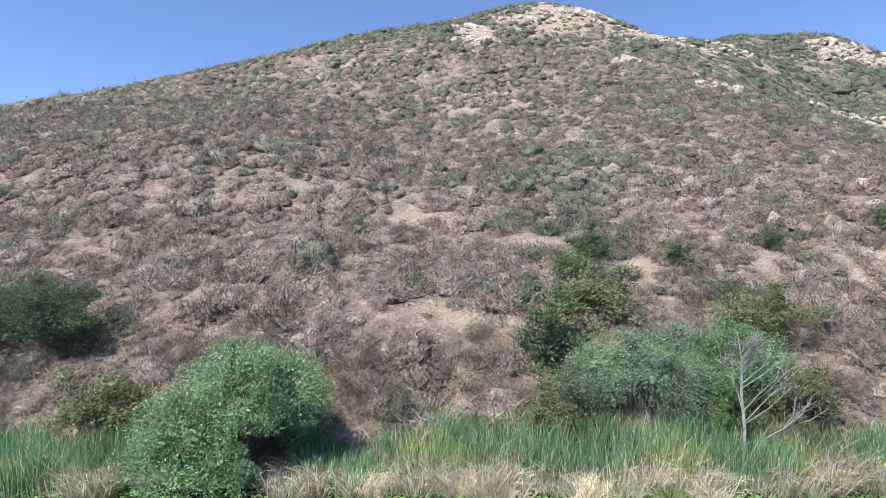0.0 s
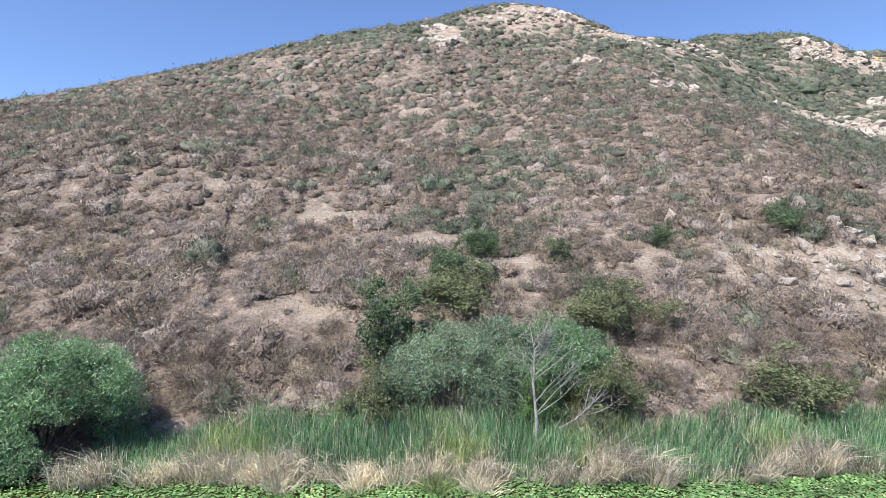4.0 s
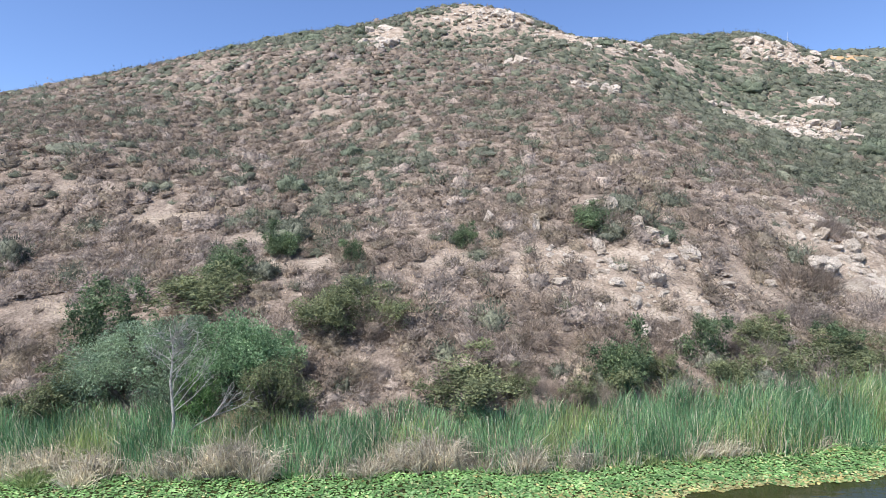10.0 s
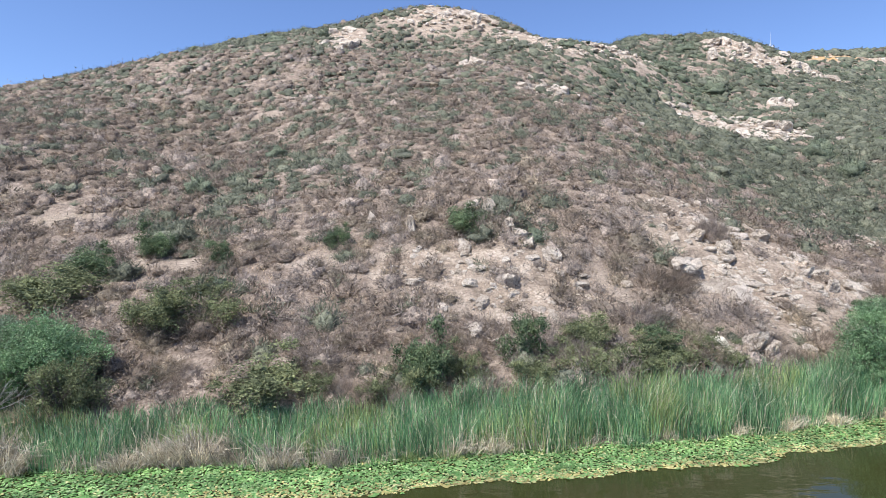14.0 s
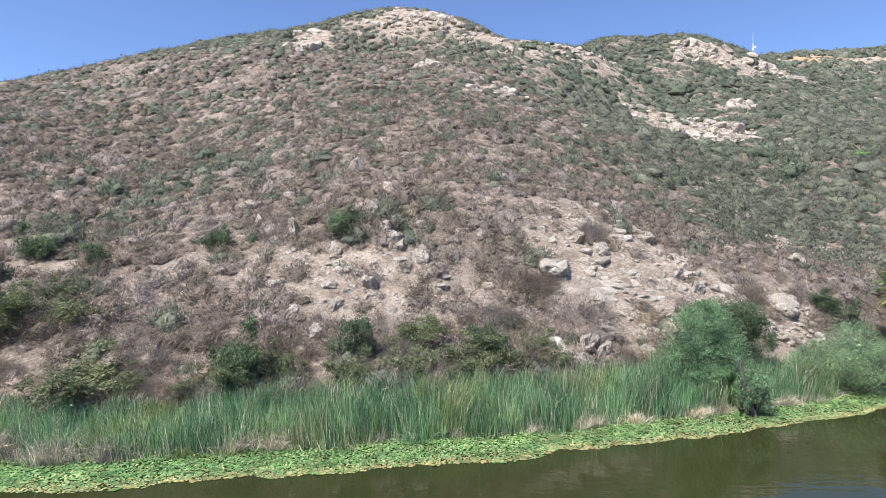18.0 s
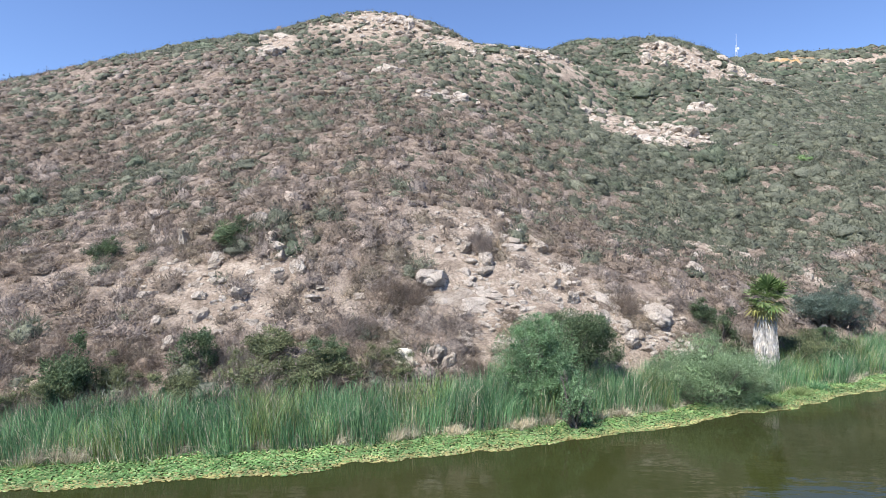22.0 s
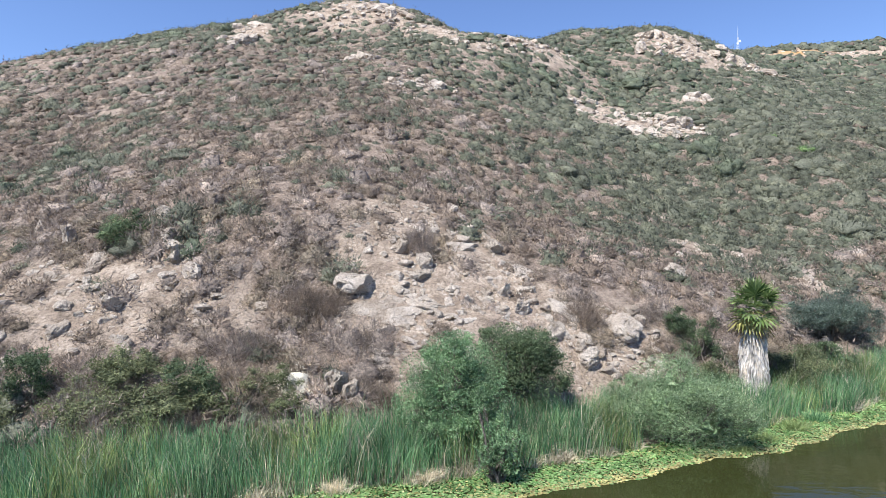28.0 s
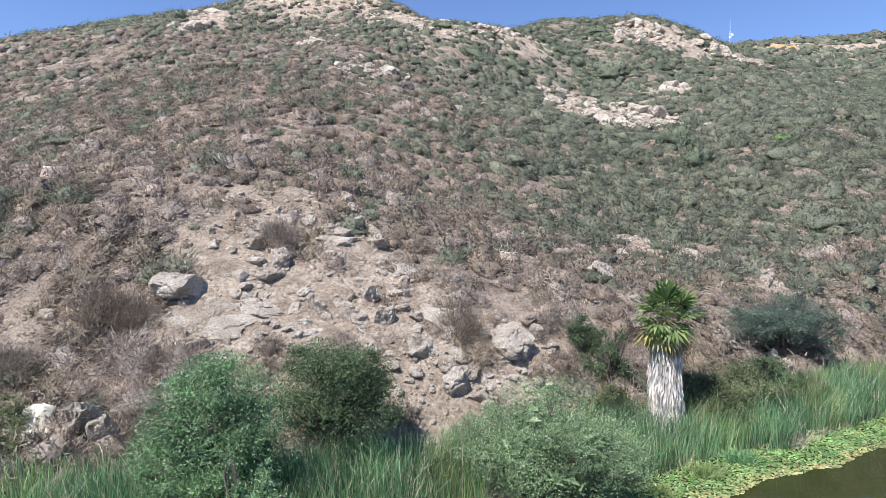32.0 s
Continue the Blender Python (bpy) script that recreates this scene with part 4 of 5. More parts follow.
# the broad willow in the water and the grey one over bare stems: clumps from the foot of each
BROAD = [(-2.5, -1.3, 0.8, 0.9, 0.9, 0.8), (-1.8, -1.0, 1.9, 1.1, 1.1, 1.0), (-0.9, -0.5, 3.0, 1.2, 1.2, 0.9), (0.4, 0.0, 3.7, 1.4, 1.3, 0.9), (1.8, 0.2, 3.4, 1.2, 1.2, 0.9), (2.5, 0.4, 2.5, 0.9, 1.0, 0.8),
         (0.6, -1.0, 2.6, 1.4, 1.0, 0.9), (-0.7, -1.7, 1.9, 1.2, 0.9, 0.9), (1.5, -0.9, 2.3, 1.0, 0.8, 0.6), (-1.2, -2.0, 0.8, 1.2, 0.8, 0.8), (0.2, -1.9, 0.9, 0.9, 0.7, 0.8), (0.9, -1.8, 0.4, 0.6, 0.6, 0.5),
         (0.0, 1.4, 2.8, 2.0, 1.2, 1.2), (-1.9, 0.9, 1.6, 1.3, 1.3, 1.2), (1.9, 1.6, 1.4, 1.2, 0.8, 1.2)]
SPREAD = [(-2.6, 0.0, 2.3, 1.2, 1.2, 0.8), (-1.6, -0.3, 3.1, 1.3, 1.3, 0.9), (-0.3, 0.0, 3.7, 1.4, 1.4, 0.8), (1.2, 0.2, 3.9, 1.4, 1.3, 0.8), (2.5, 0.2, 3.4, 1.2, 1.2, 0.9), (0.3, -0.9, 2.8, 1.4, 0.9, 0.8),
          (1.9, -0.8, 2.5, 1.2, 0.9, 0.9), (2.0, -0.9, 1.5, 1.0, 0.8, 0.8), (-1.6, -0.9, 2.4, 1.0, 0.8, 0.6), (-2.9, 0.3, 1.4, 0.9, 0.8, 0.8), (0.4, 1.4, 2.0, 2.2, 1.0, 1.2), (-2.3, -0.7, 1.7, 0.9, 0.7, 0.7), (2.8, -0.6, 1.4, 1.0, 0.9, 1.0), (1.0, -1.0, 2.0, 1.0, 0.7, 0.7), (3.2, 0.2, 2.3, 1.0, 1.0, 1.0), (-1.4, 0.5, 1.3, 1.2, 0.9, 0.9), (0.9, -0.7, 1.2, 1.1, 0.7, 0.8)]
tree("willow_bush", "broad bright green willow bush at the water's edge", "bush", -7.5, 20.5, clusters(np.random.default_rng(90), BROAD, 34), WILLOW, 3300, 90, 0.105, 0.045, 0.08, 8, group="bushes by the water")
tree("willow_bush", "grey-green willow bush with bare dark inner stems", "bush", 8.1, 23.75, clusters(np.random.default_rng(91), SPREAD, 30), WILLOW_GREY, 3200, 91, 0.10, 0.038, 0.07, 14, z=0.25, group="bushes by the water")
TALL = [(0.0, 0.0, 4.0, 1.2, 1.1, 0.8), (-0.9, -0.2, 3.1, 1.2, 1.1, 1.0), (0.9, 0.1, 3.3, 1.1, 1.1, 1.0), (-1.3, -0.3, 2.0, 1.1, 1.0, 0.9), (0.2, -0.6, 2.3, 1.3, 1.0, 1.1), (1.2, 0.0, 2.1, 1.1, 1.0, 1.0),
        (-0.6, -0.6, 1.1, 1.2, 0.9, 0.8), (0.8, -0.3, 1.0, 1.1, 0.9, 0.8)]
ROUND = [(0.0, 0.0, 2.7, 1.6, 1.4, 1.1), (-1.2, 0.0, 1.9, 1.2, 1.2, 1.1), (1.4, 0.0, 1.9, 1.1, 1.1, 1.0), (0.3, -0.6, 1.5, 1.6, 1.0, 1.1), (-0.5, 0.1, 3.3, 1.0, 1.0, 0.7), (0.9, 0.2, 3.0, 1.0, 1.0, 0.8)]
tree("willow_tree", "mid-green young willow with slender stems", "tree", 52.1, 28.3, clusters(np.random.default_rng(92), TALL, 30), WILLOW_DEEP, 3200, 92, 0.095, 0.038, 0.06, 6, group="bushes by the water")
tree("willow_bush", "dark green rounded bush beside the young willow", "bush", 54.9, 31.4, clusters(np.random.default_rng(93), ROUND, 24), GREEN, 2800, 93, 0.095, 0.042, 0.06, 5, group="bushes by the water")

# x, y, width, depth, height, clumps, leaf, name, label
PLANTS = [
    (12.3, 24.0, 4.8, 3.8, 3.9, 15, WILLOW_DEEP, "willow_bush", "dark green willow bush behind a dead tree"),
    (11.2, 21.9, 1.9, 1.5, 2.5, 7, VIVID, "willow_bush", "low bright green willow shoots below a dead tree"),
    (13.9, 22.7, 3.5, 2.6, 2.6, 9, OLIVE, "shrub", "olive green leafy shrub behind the reeds"),
    (4.3, 22.3, 2.5, 2.0, 2.0, 7, OLIVE, "shrub", "olive green shrub below a grey willow"),

    (-20.3, 28.2, 7.0, 5.0, 4.4, 15, GREEN, "oak_bush", "dense dark green oak bush on the slope"),
    (53.7, 26.4, 2.3, 2.0, 3.0, 8, WILLOW_DEEP, "willow_bush", "small green bush standing among the reeds"),
    (62.6, 31.3, 6.4, 4.6, 3.9, 20, WILLOW_SOFT, "willow_bush", "mid-green spreading bush standing over the reeds"),
    (71.8, 38.6, 4.8, 3.4, 2.6, 9, OLIVE, "shrub", "olive green bush beside the palm"),
    (77.9, 44.8, 6.2, 4.2, 4.0, 14, BLUE_GREEN, "shrub", "blue-grey rounded bush below the slope"),
    (66.2, 38.3, 2.2, 1.8, 2.4, 6, GREEN, "shrub", "dark shrub behind the palm trunk"),
    (70.6, 37.2, 4.0, 2.8, 2.5, 9, OLIVE, "shrub", "olive green bush behind the reeds and the palm"),
    (74.6, 40.6, 4.2, 3.0, 2.3, 9, GREEN, "shrub", "dark green bush below the slope"),
    (66.0, 35.9, 2.6, 2.2, 2.3, 7, OLIVE, "shrub", "olive green bush between the reeds and the palm"),
]
for k, (x, y, w, d, h, n, mat, name, label) in enumerate(PLANTS):
    fine = mat in (WILLOW_SOFT, BLUE_GREEN)
    tree(name, label, "tree" if name.endswith("tree") else "bush", x, y, clusters(np.random.default_rng(600 + k), lumps(np.random.default_rng(300 + k), w, d, h, n), 2 * n), mat, 3000 if fine else 2300, k,
         0.085 if fine else 0.10, 0.032 if fine else 0.045, thick=0.06, group="bushes by the water")


def bush_meshes(mat, seed, near=True):
    """Three leafy bushes of width 1 and height 1."""
    out = []
    for k in range(3):
        rng = np.random.default_rng(seed + k)
        out.append(crown_mesh("bush", rng, lumps(rng, 1.0, 1.0, 1.0, 8, 0.2), 13000 if near else 6000, mat, 0.042 if near else 0.07, 0.021 if near else 0.036, inside=0.5 if near else 0.75))
    return out


def mound_meshes(mat, seed, n=800, width=0.034):
    """Three soft rounded bushes of width 1 and height 1."""
    out = []
    for k in range(3):
        v, t = mound(np.random.default_rng(seed + k), n, width, (0.07, 0.2), 0.3, 0.78, 3)
        out.append(mesh_of("bush", v * [0.5, 0.5, 0.85], t, [mat], None, True))
    return out


def bushes(rows, meshes, name, label, group):
    """Bushes given as x, y, width and height."""
    rng = np.random.default_rng(int(1000 * abs(rows[0][0])) + len(rows))
    for k, (x, y, w, h) in enumerate(rows):
        ob = new(name, meshes[k % 3])
        ob.matrix_world = Matrix.LocRotScale((x, y, ground_z(x, y) - 0.1), Euler((0, 0, rng.random() * 6.28)), (w * 1.05, w * 0.95, h * 1.1))
        hold = 0.85 if y > 44 else 0.4
        tip = Vector((hold * (ground_z(x - 1, y) - ground_z(x + 1, y)) / 2, hold * (ground_z(x, y - 1) - ground_z(x, y + 1)) / 2, 1)).to_track_quat("Z", "Y").to_matrix().to_4x4()
        ob.matrix_world = Matrix.Translation((x, y, ground_z(x, y) - 0.1)) @ tip @ Matrix.Translation((-x, -y, 0.1 - ground_z(x, y))) @ ob.matrix_world
        tagged(ob, label, "bush", group)


green_near, green_far = bush_meshes(GREEN, 400), mound_meshes(DARK_SCRUB, 410)
sage_near, sage_far = mound_meshes(SAGE, 420, 1500, 0.034), mound_meshes(SAGE, 430)
olive_near = bush_meshes(OLIVE, 440)
vivid_far = mound_meshes(VIVID, 450)
flowering = mound_meshes(FLOWER, 470, 1500, 0.03)
red_leaf = mound_meshes(RED_LEAF, 480, 900, 0.04)
twiggy = []
for k in range(3):
    rng = np.random.default_rng(460 + k)
    v, t = mound(rng, 2400, 0.013, (0.16, 0.5), 0.7, 0.5, 2)
    twiggy.append(mesh_of("twiggy_bush", v * [0.5, 0.5, 0.75], t, [BROWN if k else GREY], None, True))
bushes([(5.2, 26.6, 4.0, 3.5), (7.7, 34.0, 3.1, 2.2), (9.9, 37.9, 2.6, 2.4), (14.8, 36.9, 1.9, 1.6), (22.3, 38.9, 1.8, 1.6), (28.9, 25.2, 2.7, 2.9), (33.9, 28.0, 2.5, 2.4), (31.2, 39.9, 3.1, 1.7), (65.4, 39.7, 2.0, 1.6)],
       green_near, "green_bush", "dark green leafy bush on the lower slope", "green bushes")
bushes([(6.8, 52.3, 4.0, 3.2), (10.3, 65.0, 3.9, 2.4), (-19.5, 70.1, 3.3, 1.3), (-0.5, 60.3, 3.0, 1.9), (88.6, 90.5, 7.4, 4.4), (81.9, 92.5, 5.0, 2.2), (88.2, 83.4, 5.6, 4.6), (88.7, 130.3, 8.0, 3.6), (82.0, 138.8, 8.0, 2.8),
        (90.8, 95.0, 5.6, 3.2), (1.5, 128.5, 4.0, 3.2), (-27.0, 123.5, 8.0, 2.2), (-68.0, 103.0, 6.0, 2.4), (-76.0, 97.5, 7.0, 2.4)], green_far, "green_bush", "dark green bush high on the slope", "green bushes")
bushes([(-56.0, 112.0, 4.0, 1.4), (-49.0, 115.5, 2.0, 1.6), (-40.0, 120.0, 4.0, 1.4), (-13.0, 135.5, 8.0, 1.8), (-6.0, 137.5, 6.0, 1.9), (-10.0, 125.5, 9.0, 2.4), (13.0, 142.5, 7.0, 1.4), (22.0, 144.5, 6.0, 1.3), (110.0, 160.5, 6.0, 1.6),
        (80.0, 160.0, 8.0, 1.6), (55.0, 127.5, 7.0, 2.0), (62.0, 118.0, 8.0, 2.4), (70.0, 121.0, 7.0, 2.2), (92.0, 150.0, 9.0, 2.4)], green_far, "green_bush", "low dark green bush along the ridge", "green bushes")
bushes([(-8.1, 37.1, 4.1, 2.8), (5.4, 45.6, 2.7, 1.8), (10.0, 41.1, 3.8, 2.4), (9.8, 34.6, 2.9, 1.6), (32.4, 38.7, 2.6, 1.8), (22.0, 39.3, 2.4, 1.4), (33.9, 41.9, 3.6, 1.9), (44.6, 38.4, 1.9, 1.2), (78.5, 55.5, 3.8, 2.4)],
       sage_near, "sage_bush", "grey-green sage bush on the slope", "sage bushes")
bushes([(-5.1, 50.5, 3.0, 2.0), (-15.5, 55.6, 6.0, 2.2), (-23.7, 54.6, 3.5, 1.8), (18.1, 58.5, 5.2, 2.2), (24.5, 60.2, 4.3, 1.6), (0.8, 54.4, 4.6, 2.2), (9.1, 81.0, 4.2, 1.7), (80.8, 74.1, 4.7, 2.0), (64.8, 75.6, 6.6, 2.4), (91.2, 76.4, 6.2, 2.8),
        (92.5, 67.1, 6.2, 2.8), (90.4, 57.6, 5.0, 2.5), (97.6, 81.0, 6.2, 2.0), (91.1, 132.0, 10.0, 3.4)], sage_far, "sage_bush", "grey-green sage bush high on the slope", "sage bushes")
bushes([(4.7, 23.7, 3.0, 2.0), (-13.8, 23.7, 3.8, 2.3), (15.8, 31.3, 2.1, 1.4), (22.2, 24.0, 4.5, 2.1), (7.6, 30.2, 5.0, 2.6), (15.1, 28.8, 4.0, 2.6), (17.9, 29.6, 3.4, 1.8), (37.2, 29.3, 2.9, 2.2), (39.6, 27.6, 3.6, 1.8), (42.2, 28.5, 2.6, 1.5), (37.5, 27.1, 3.4, 1.7)],
       olive_near, "olive_bush", "olive green leafy bush behind the reeds", "olive bushes")
bushes([(49.4, 42.2, 2.6, 2.6), (59.4, 38.1, 2.5, 2.3), (45.0, 36.1, 2.6, 2.0), (41.4, 32.8, 3.6, 1.7), (43.5, 36.2, 3.5, 1.8), (56.9, 45.5, 1.8, 1.1), (37.0, 29.3, 2.6, 1.5), (48.9, 30.2, 2.0, 1.1)], twiggy, "twiggy_bush", "large grey-brown leafless twiggy bush", "twiggy bushes")
bushes([(44.6, 30.2, 2.8, 1.2), (43.3, 30.0, 1.8, 1.0)], flowering, "flowering_bush", "low bush covered in cream-coloured dry flower heads", "flowering bushes")
bushes([(3.2, 30.5, 1.3, 0.8), (3.9, 30.9, 0.9, 0.7)], red_leaf, "red_bush", "small bush with dark red leaves", "red bushes")
rng = np.random.default_rng(88)
bushes([(float(x), float(y), float(w), float(w) * 0.5) for x, y, w in zip(rng.uniform(70, 118, 26), rng.uniform(62, 118, 26), rng.uniform(1.8, 3.6, 26))], sage_far, "sage_bush", "grey-green sage bush high on the slope", "sage bushes")
bushes([(99.3, 84.6, 3.1, 1.8), (99.0, 92.5, 2.4, 1.4)], vivid_far, "green_bush", "bright green bush among grey scrub", "green bushes")


def shore_bushes():
    """The uneven row of bushes between the reeds and the stony slope."""
    rng = np.random.default_rng(77)
    sets = [(olive_near, "olive_bush", "olive green leafy bush behind the reeds", "olive bushes"), (green_near, "green_bush", "dark green leafy bush on the lower slope", "green bushes"),
            (twiggy, "twiggy_bush", "large grey-brown leafless twiggy bush", "twiggy bushes"), (sage_near, "sage_bush", "grey-green sage bush on the slope", "sage bushes")]
    for x in np.arange(23.0, 45.5, 1.05):
        meshes, name, label, group = sets[int(rng.choice(4, p=[0.4, 0.25, 0.2, 0.15]))]
        px, w = x + rng.uniform(-0.5, 0.5), rng.uniform(1.5, 2.6)
        bushes([(px, float(shore(px)) + rng.uniform(4.0, 6.2), w, w * rng.uniform(0.6, 0.85))], meshes, name, label, group)


shore_bushes()


def palm():
    rng = np.random.default_rng(55)
    x, y = 68.2, 36.1
    t = thing("fan_palm", "short fan palm with a shaggy pale skirt of dead leaves", "palm", (x, y, 0.6))
    core, skirt = Pile(), Pile()
    core.add(*tube([(0, 0, -0.3), (0.02, 0, 1.2), (0, 0, 3.2), (0.02, 0, 4.6)], [0.5, 0.46, 0.38, 0.2], 12))
    part("trunk", core.mesh("trunk", [THATCH], True), t)
    n = 3600
    a, h = rng.random(n) * 6.283, rng.uniform(0.6, 4.55, n)
    r = np.interp(h, [0, 1.2, 3.6, 5.0], [0.74, 0.70, 0.62, 0.50]) * (1 + 0.06 * np.sin(3 * a + 2 * h))
    base = np.stack([np.cos(a) * (r - 0.08), np.sin(a) * (r - 0.08), h], 1)
    way = unit(np.stack([np.cos(a) * 0.15 + rng.normal(0, 0.07, n), np.sin(a) * 0.15 + rng.normal(0, 0.07, n), -np.ones(n)], 1))
    skirt.add(*strips(base, way, rng.uniform(0.3, 0.7, n), rng.uniform(0.05, 0.14, n), rng, np.stack([np.cos(a) * 0.03, np.sin(a) * 0.03, 0 * a], 1)))
    part("leaf_skirt", skirt.mesh("leaf_skirt", [THATCH]), t, "pale grey skirt of hanging dead leaves")
    count = 34
    for k in range(count):
        f = (k + 0.5) / count
        a = 2.4 * k + rng.uniform(-0.3, 0.3)
        pitch = radians(84 - 158 * f ** 1.15 + rng.uniform(-12, 12))
        out = np.array((math.cos(a) * math.cos(pitch), math.sin(a) * math.cos(pitch), math.sin(pitch)))
        side = np.array((-math.sin(a), math.cos(a), rng.uniform(-0.3, 0.3)))
        top = np.cross(out, side)
        stem, blade = rng.uniform(0.55, 0.95) * (1 - 0.35 * f), rng.uniform(0.8, 1.1)
        foot = np.array((math.cos(a) * 0.14, math.sin(a) * 0.14, 4.72 + 0.55 * (1 - f)))
        hub = foot + out * stem - np.array((0, 0, 0.05))
        leaf = Pile()
        leaf.add(*tube([foot, hub], [0.026, 0.016], 4), 0)
        fan = []
        for s in range(17):
            u = radians(-105 + 210 * s / 16)
            w = out * math.cos(u) + side * math.sin(u)
            ln = blade * (0.70 + 0.30 * math.cos(u * 0.7)) * rng.uniform(0.88, 1.06)
            c = hub + w * ln * 0.6 + top * 0.05 * (1 if s % 2 else -1)
            tip = hub + w * ln - np.array((0, 0, 0.05 + 0.13 * f)) * rng.uniform(0.2, 1.6)
            q = (side * math.cos(u) - out * math.sin(u)) * 0.066
            fan += [hub, c - q, c + q, tip]
        kk = 4 * np.arange(len(fan) // 4)[:, None]
        leaf.add(np.array(fan), np.concatenate([kk + [0, 1, 2], kk + [1, 3, 2]], 1).reshape(-1, 3), 0)
        part("fan_leaf", leaf.mesh("fan_leaf", [DEAD_FROND if f > 0.9 else FROND_OLD if f > 0.74 else FROND]), t)
    return t


palm()


def dead_tree():
    rng = np.random.default_rng(66)
    x, y = 10.75, 20.6
    t = thing("dead_tree", "bleached leafless tree with thin forking branches", "tree", (x, y, max(ground_z(x, y), 0)))
    stem = Pile()
    stem.add(*tube([(0, 0, -0.1), (0.06, 0, 1.3), (-0.06, 0, 2.6), (0.0, 0.1, 3.8), (-0.15, 0.1, 4.7)], [0.07, 0.06, 0.045, 0.028, 0.008], 7))
    part("trunk", stem.mesh("trunk", [DEADWOOD], True), t)

    def limb(points, radii, twigs, spread):
        pile = Pile()
        pile.add(*tube(points, radii, 5))
        a, z = np.array(points[-2]), np.array(points[-1])
        for _ in range(twigs):
            p = a + (z - a) * rng.random()
            q = p + (z - a) * rng.uniform(0.2, 0.5) + rng.normal(0, spread, 3)
            pile.add(*tube([p, (p + q) / 2 + rng.normal(0, spread * 0.2, 3), q], [0.010, 0.007, 0.003], 3))
        part("branch", pile.mesh("branch", [DEADWOOD], True), t)

    for k in range(24):
        h = rng.uniform(1.4, 4.4)
        a = rng.choice([0.1, 0.4, 3.0, 5.9]) + rng.normal(0, 0.6)
        ln = rng.uniform(0.7, 1.5) * (5.2 - h) / 2.4
        tip = np.array((math.cos(a) * ln, math.sin(a) * ln * 0.6, h + ln * rng.uniform(0.6, 1.2)))
        st = np.array((0, 0.03, h))
        limb([st, (st + tip) / 2 + rng.normal(0, 0.08, 3), tip], [0.022, 0.014, 0.004], 12, 0.2)
    for k in range(6):
        st = np.array((1.5, 0.1, 1.3))
        tip = st + np.array((rng.uniform(0.5, 1.7), rng.uniform(-0.3, 0.3), rng.uniform(0.5, 1.6)))
        limb([(0.1, 0, 0.3), st * [0.6, 1, 0.75], st, (st + tip) / 2 + rng.normal(0, 0.06, 3), tip], [0.03, 0.027, 0.024, 0.015, 0.004], 8, 0.2)


dead_tree()


# ---------------------------------------------------------------- tussocks at the water line
def tussock(name, label, x, y, n, tall, mat, spread=0.5, seed=0):
    rng = np.random.default_rng(700 + seed)
    base = np.stack([rng.normal(0, 0.22, n), rng.normal(0, 0.2, n), np.zeros(n)], 1)
    way = unit(np.stack([rng.normal(0, spread, n), rng.normal(0, spread, n), np.ones(n)], 1) + base * 1.2)
    h = rng.uniform(0.5, 1.0, n) * tall
    droop = np.stack([way[:, 0] * 0.3, way[:, 1] * 0.3, -rng.random(n) * 0.45], 1) * h[:, None]
    me = mesh_of(name, *strips(base, way, h, rng.uniform(0.012, 0.028, n), rng, droop), [mat])
    y = max(y, float(shore(x)) + 0.15) if 14 < x < 60 else y
    thing(name, label, "grass", (x, y, max(ground_z(x, y), 0.0)), "tussocks at the water line", me)


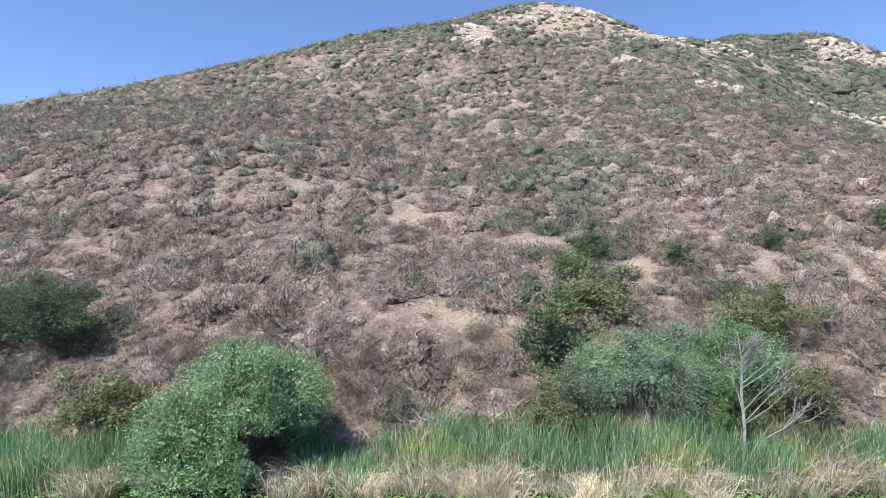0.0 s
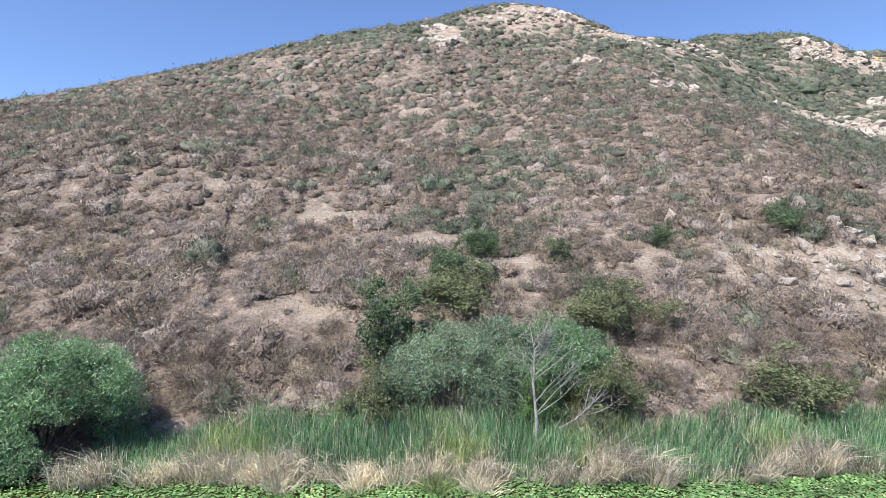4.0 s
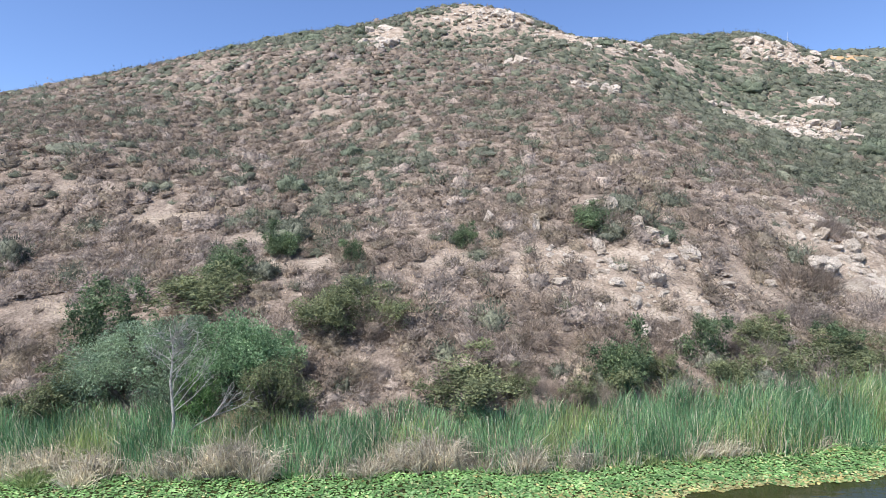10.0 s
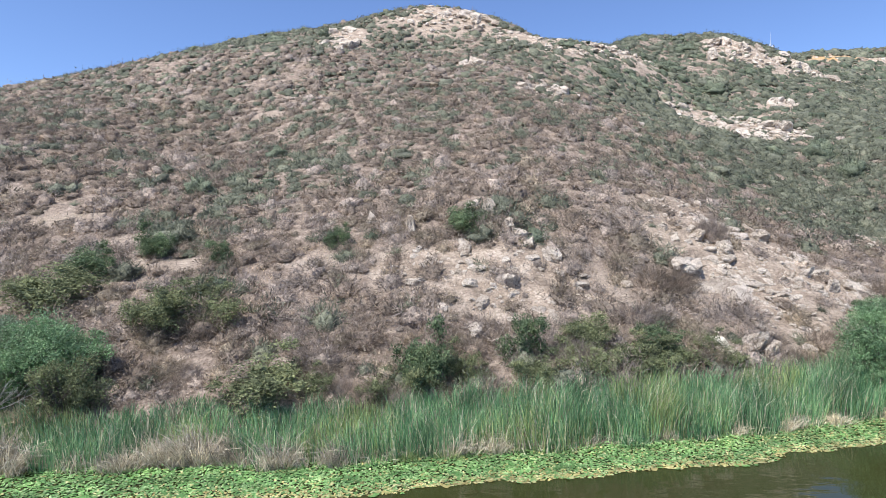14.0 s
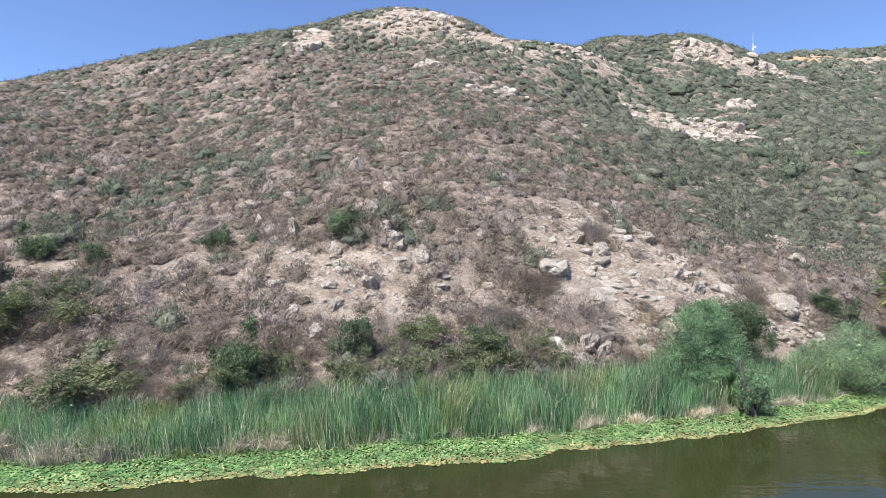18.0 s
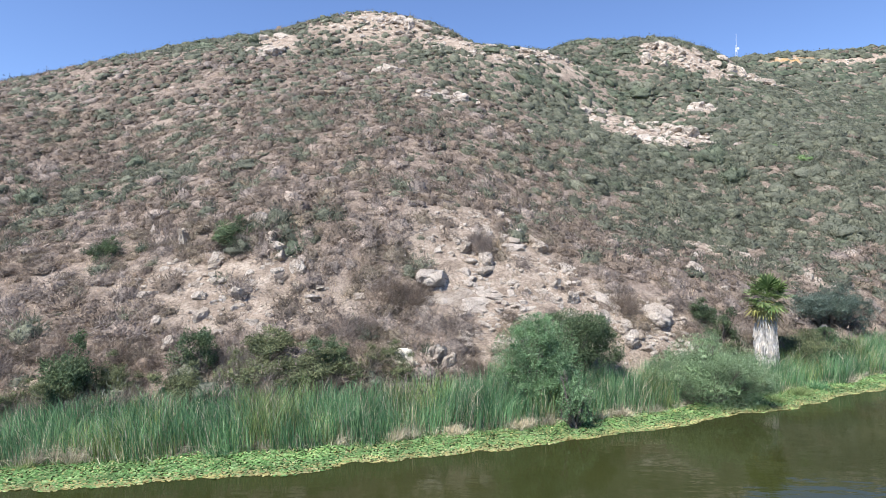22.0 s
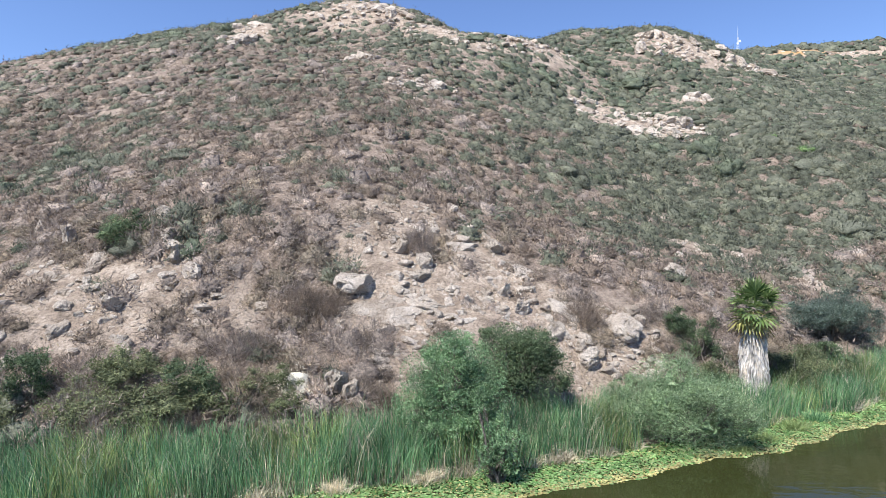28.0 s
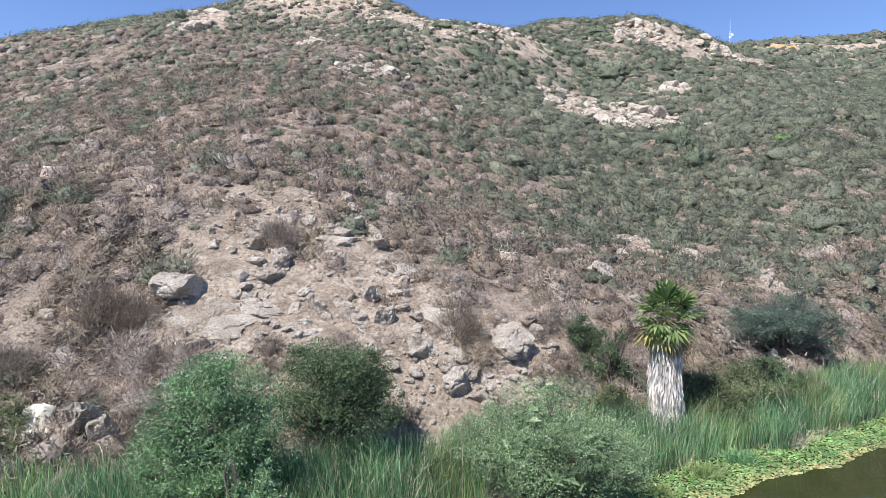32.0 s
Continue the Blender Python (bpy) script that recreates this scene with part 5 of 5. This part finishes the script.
for k, (x, y, tall, mat) in enumerate([
    (28.6, 20.2, 0.55, REED_PALE), (30.2, 20.5, 0.5, REED_PALE), (37.6, 22.3, 0.8, REED), (68.6, 33.0, 0.8, REED_PALE), (66.4, 31.4, 0.5, REED_PALE), (64.6, 29.9, 0.5, REED_PALE),
    (70.5, 34.5, 0.9, REED), (73.4, 36.6, 0.9, REED_DRY), (58.5, 27.2, 0.7, REED_DRY), (56.6, 26.2, 0.6, REED_DRY), (2.0, 18.4, 1.1, REED_DRY), (4.6, 18.5, 1.2, REED_DRY), (7.2, 18.2, 1.0, REED_PALE),
    (12.0, 21.6, 1.5, STRAW), (12.9, 21.9, 1.5, STRAW), (18.3, 18.8, 1.1, REED_DRY), (8.6, 18.3, 1.0, REED_DRY), (-2.8, 18.9, 1.2, REED_DRY), (50.9, 25.6, 0.8, REED_DRY), (47.8, 24.8, 0.8, REED_DRY),
]):
    word = "dry straw-coloured" if mat in (REED_DRY, STRAW) else ("pale green" if mat is REED_PALE else "dark green")
    tussock("grass_tussock", word + " grass tussock at the edge of the floating leaves", x, y, 260, tall, mat, 0.5, k)


def radio_mast():
    """A slim lattice mast with a cabin on the far ridge."""
    x, y = 173.0, 260.0
    t = thing("radio_mast", "slim pale radio mast on the distant ridge", "mast", (x, y, ground_z(x, y)))
    for a in range(3):
        u = a * 2.094
        leg = Pile()
        leg.add(*tube([(0.7 * math.cos(u), 0.7 * math.sin(u), -0.5), (0.25 * math.cos(u), 0.25 * math.sin(u), 7.0)], [0.09, 0.06], 5))
        part("leg", leg.mesh("leg", [METAL]), t)
    for k in range(6):
        r, z = 0.65 - 0.06 * k, 0.8 + 1.1 * k
        ring = Pile()
        for a in range(3):
            u, w = a * 2.094, (a + 1) * 2.094
            ring.add(*tube([(r * math.cos(u), r * math.sin(u), z), (r * math.cos(w), r * math.sin(w), z + 0.5)], [0.05, 0.05], 4))
        part("brace", ring.mesh("brace", [METAL]), t)
    rod = Pile()
    rod.add(*tube([(0, 0, 6.4), (0, 0, 12.0)], [0.09, 0.04], 6))
    part("aerial", rod.mesh("aerial", [METAL]), t)
    for z, u in ((5.2, 0.5), (4.2, 3.4)):
        dish = Pile()
        dish.add(*tube([(0.5 * math.cos(u), -0.5, z), (0.5 * math.cos(u), -0.9, z)], [0.25, 0.55], 12))
        part("dish", dish.mesh("dish", [METAL]), t)


radio_mast()
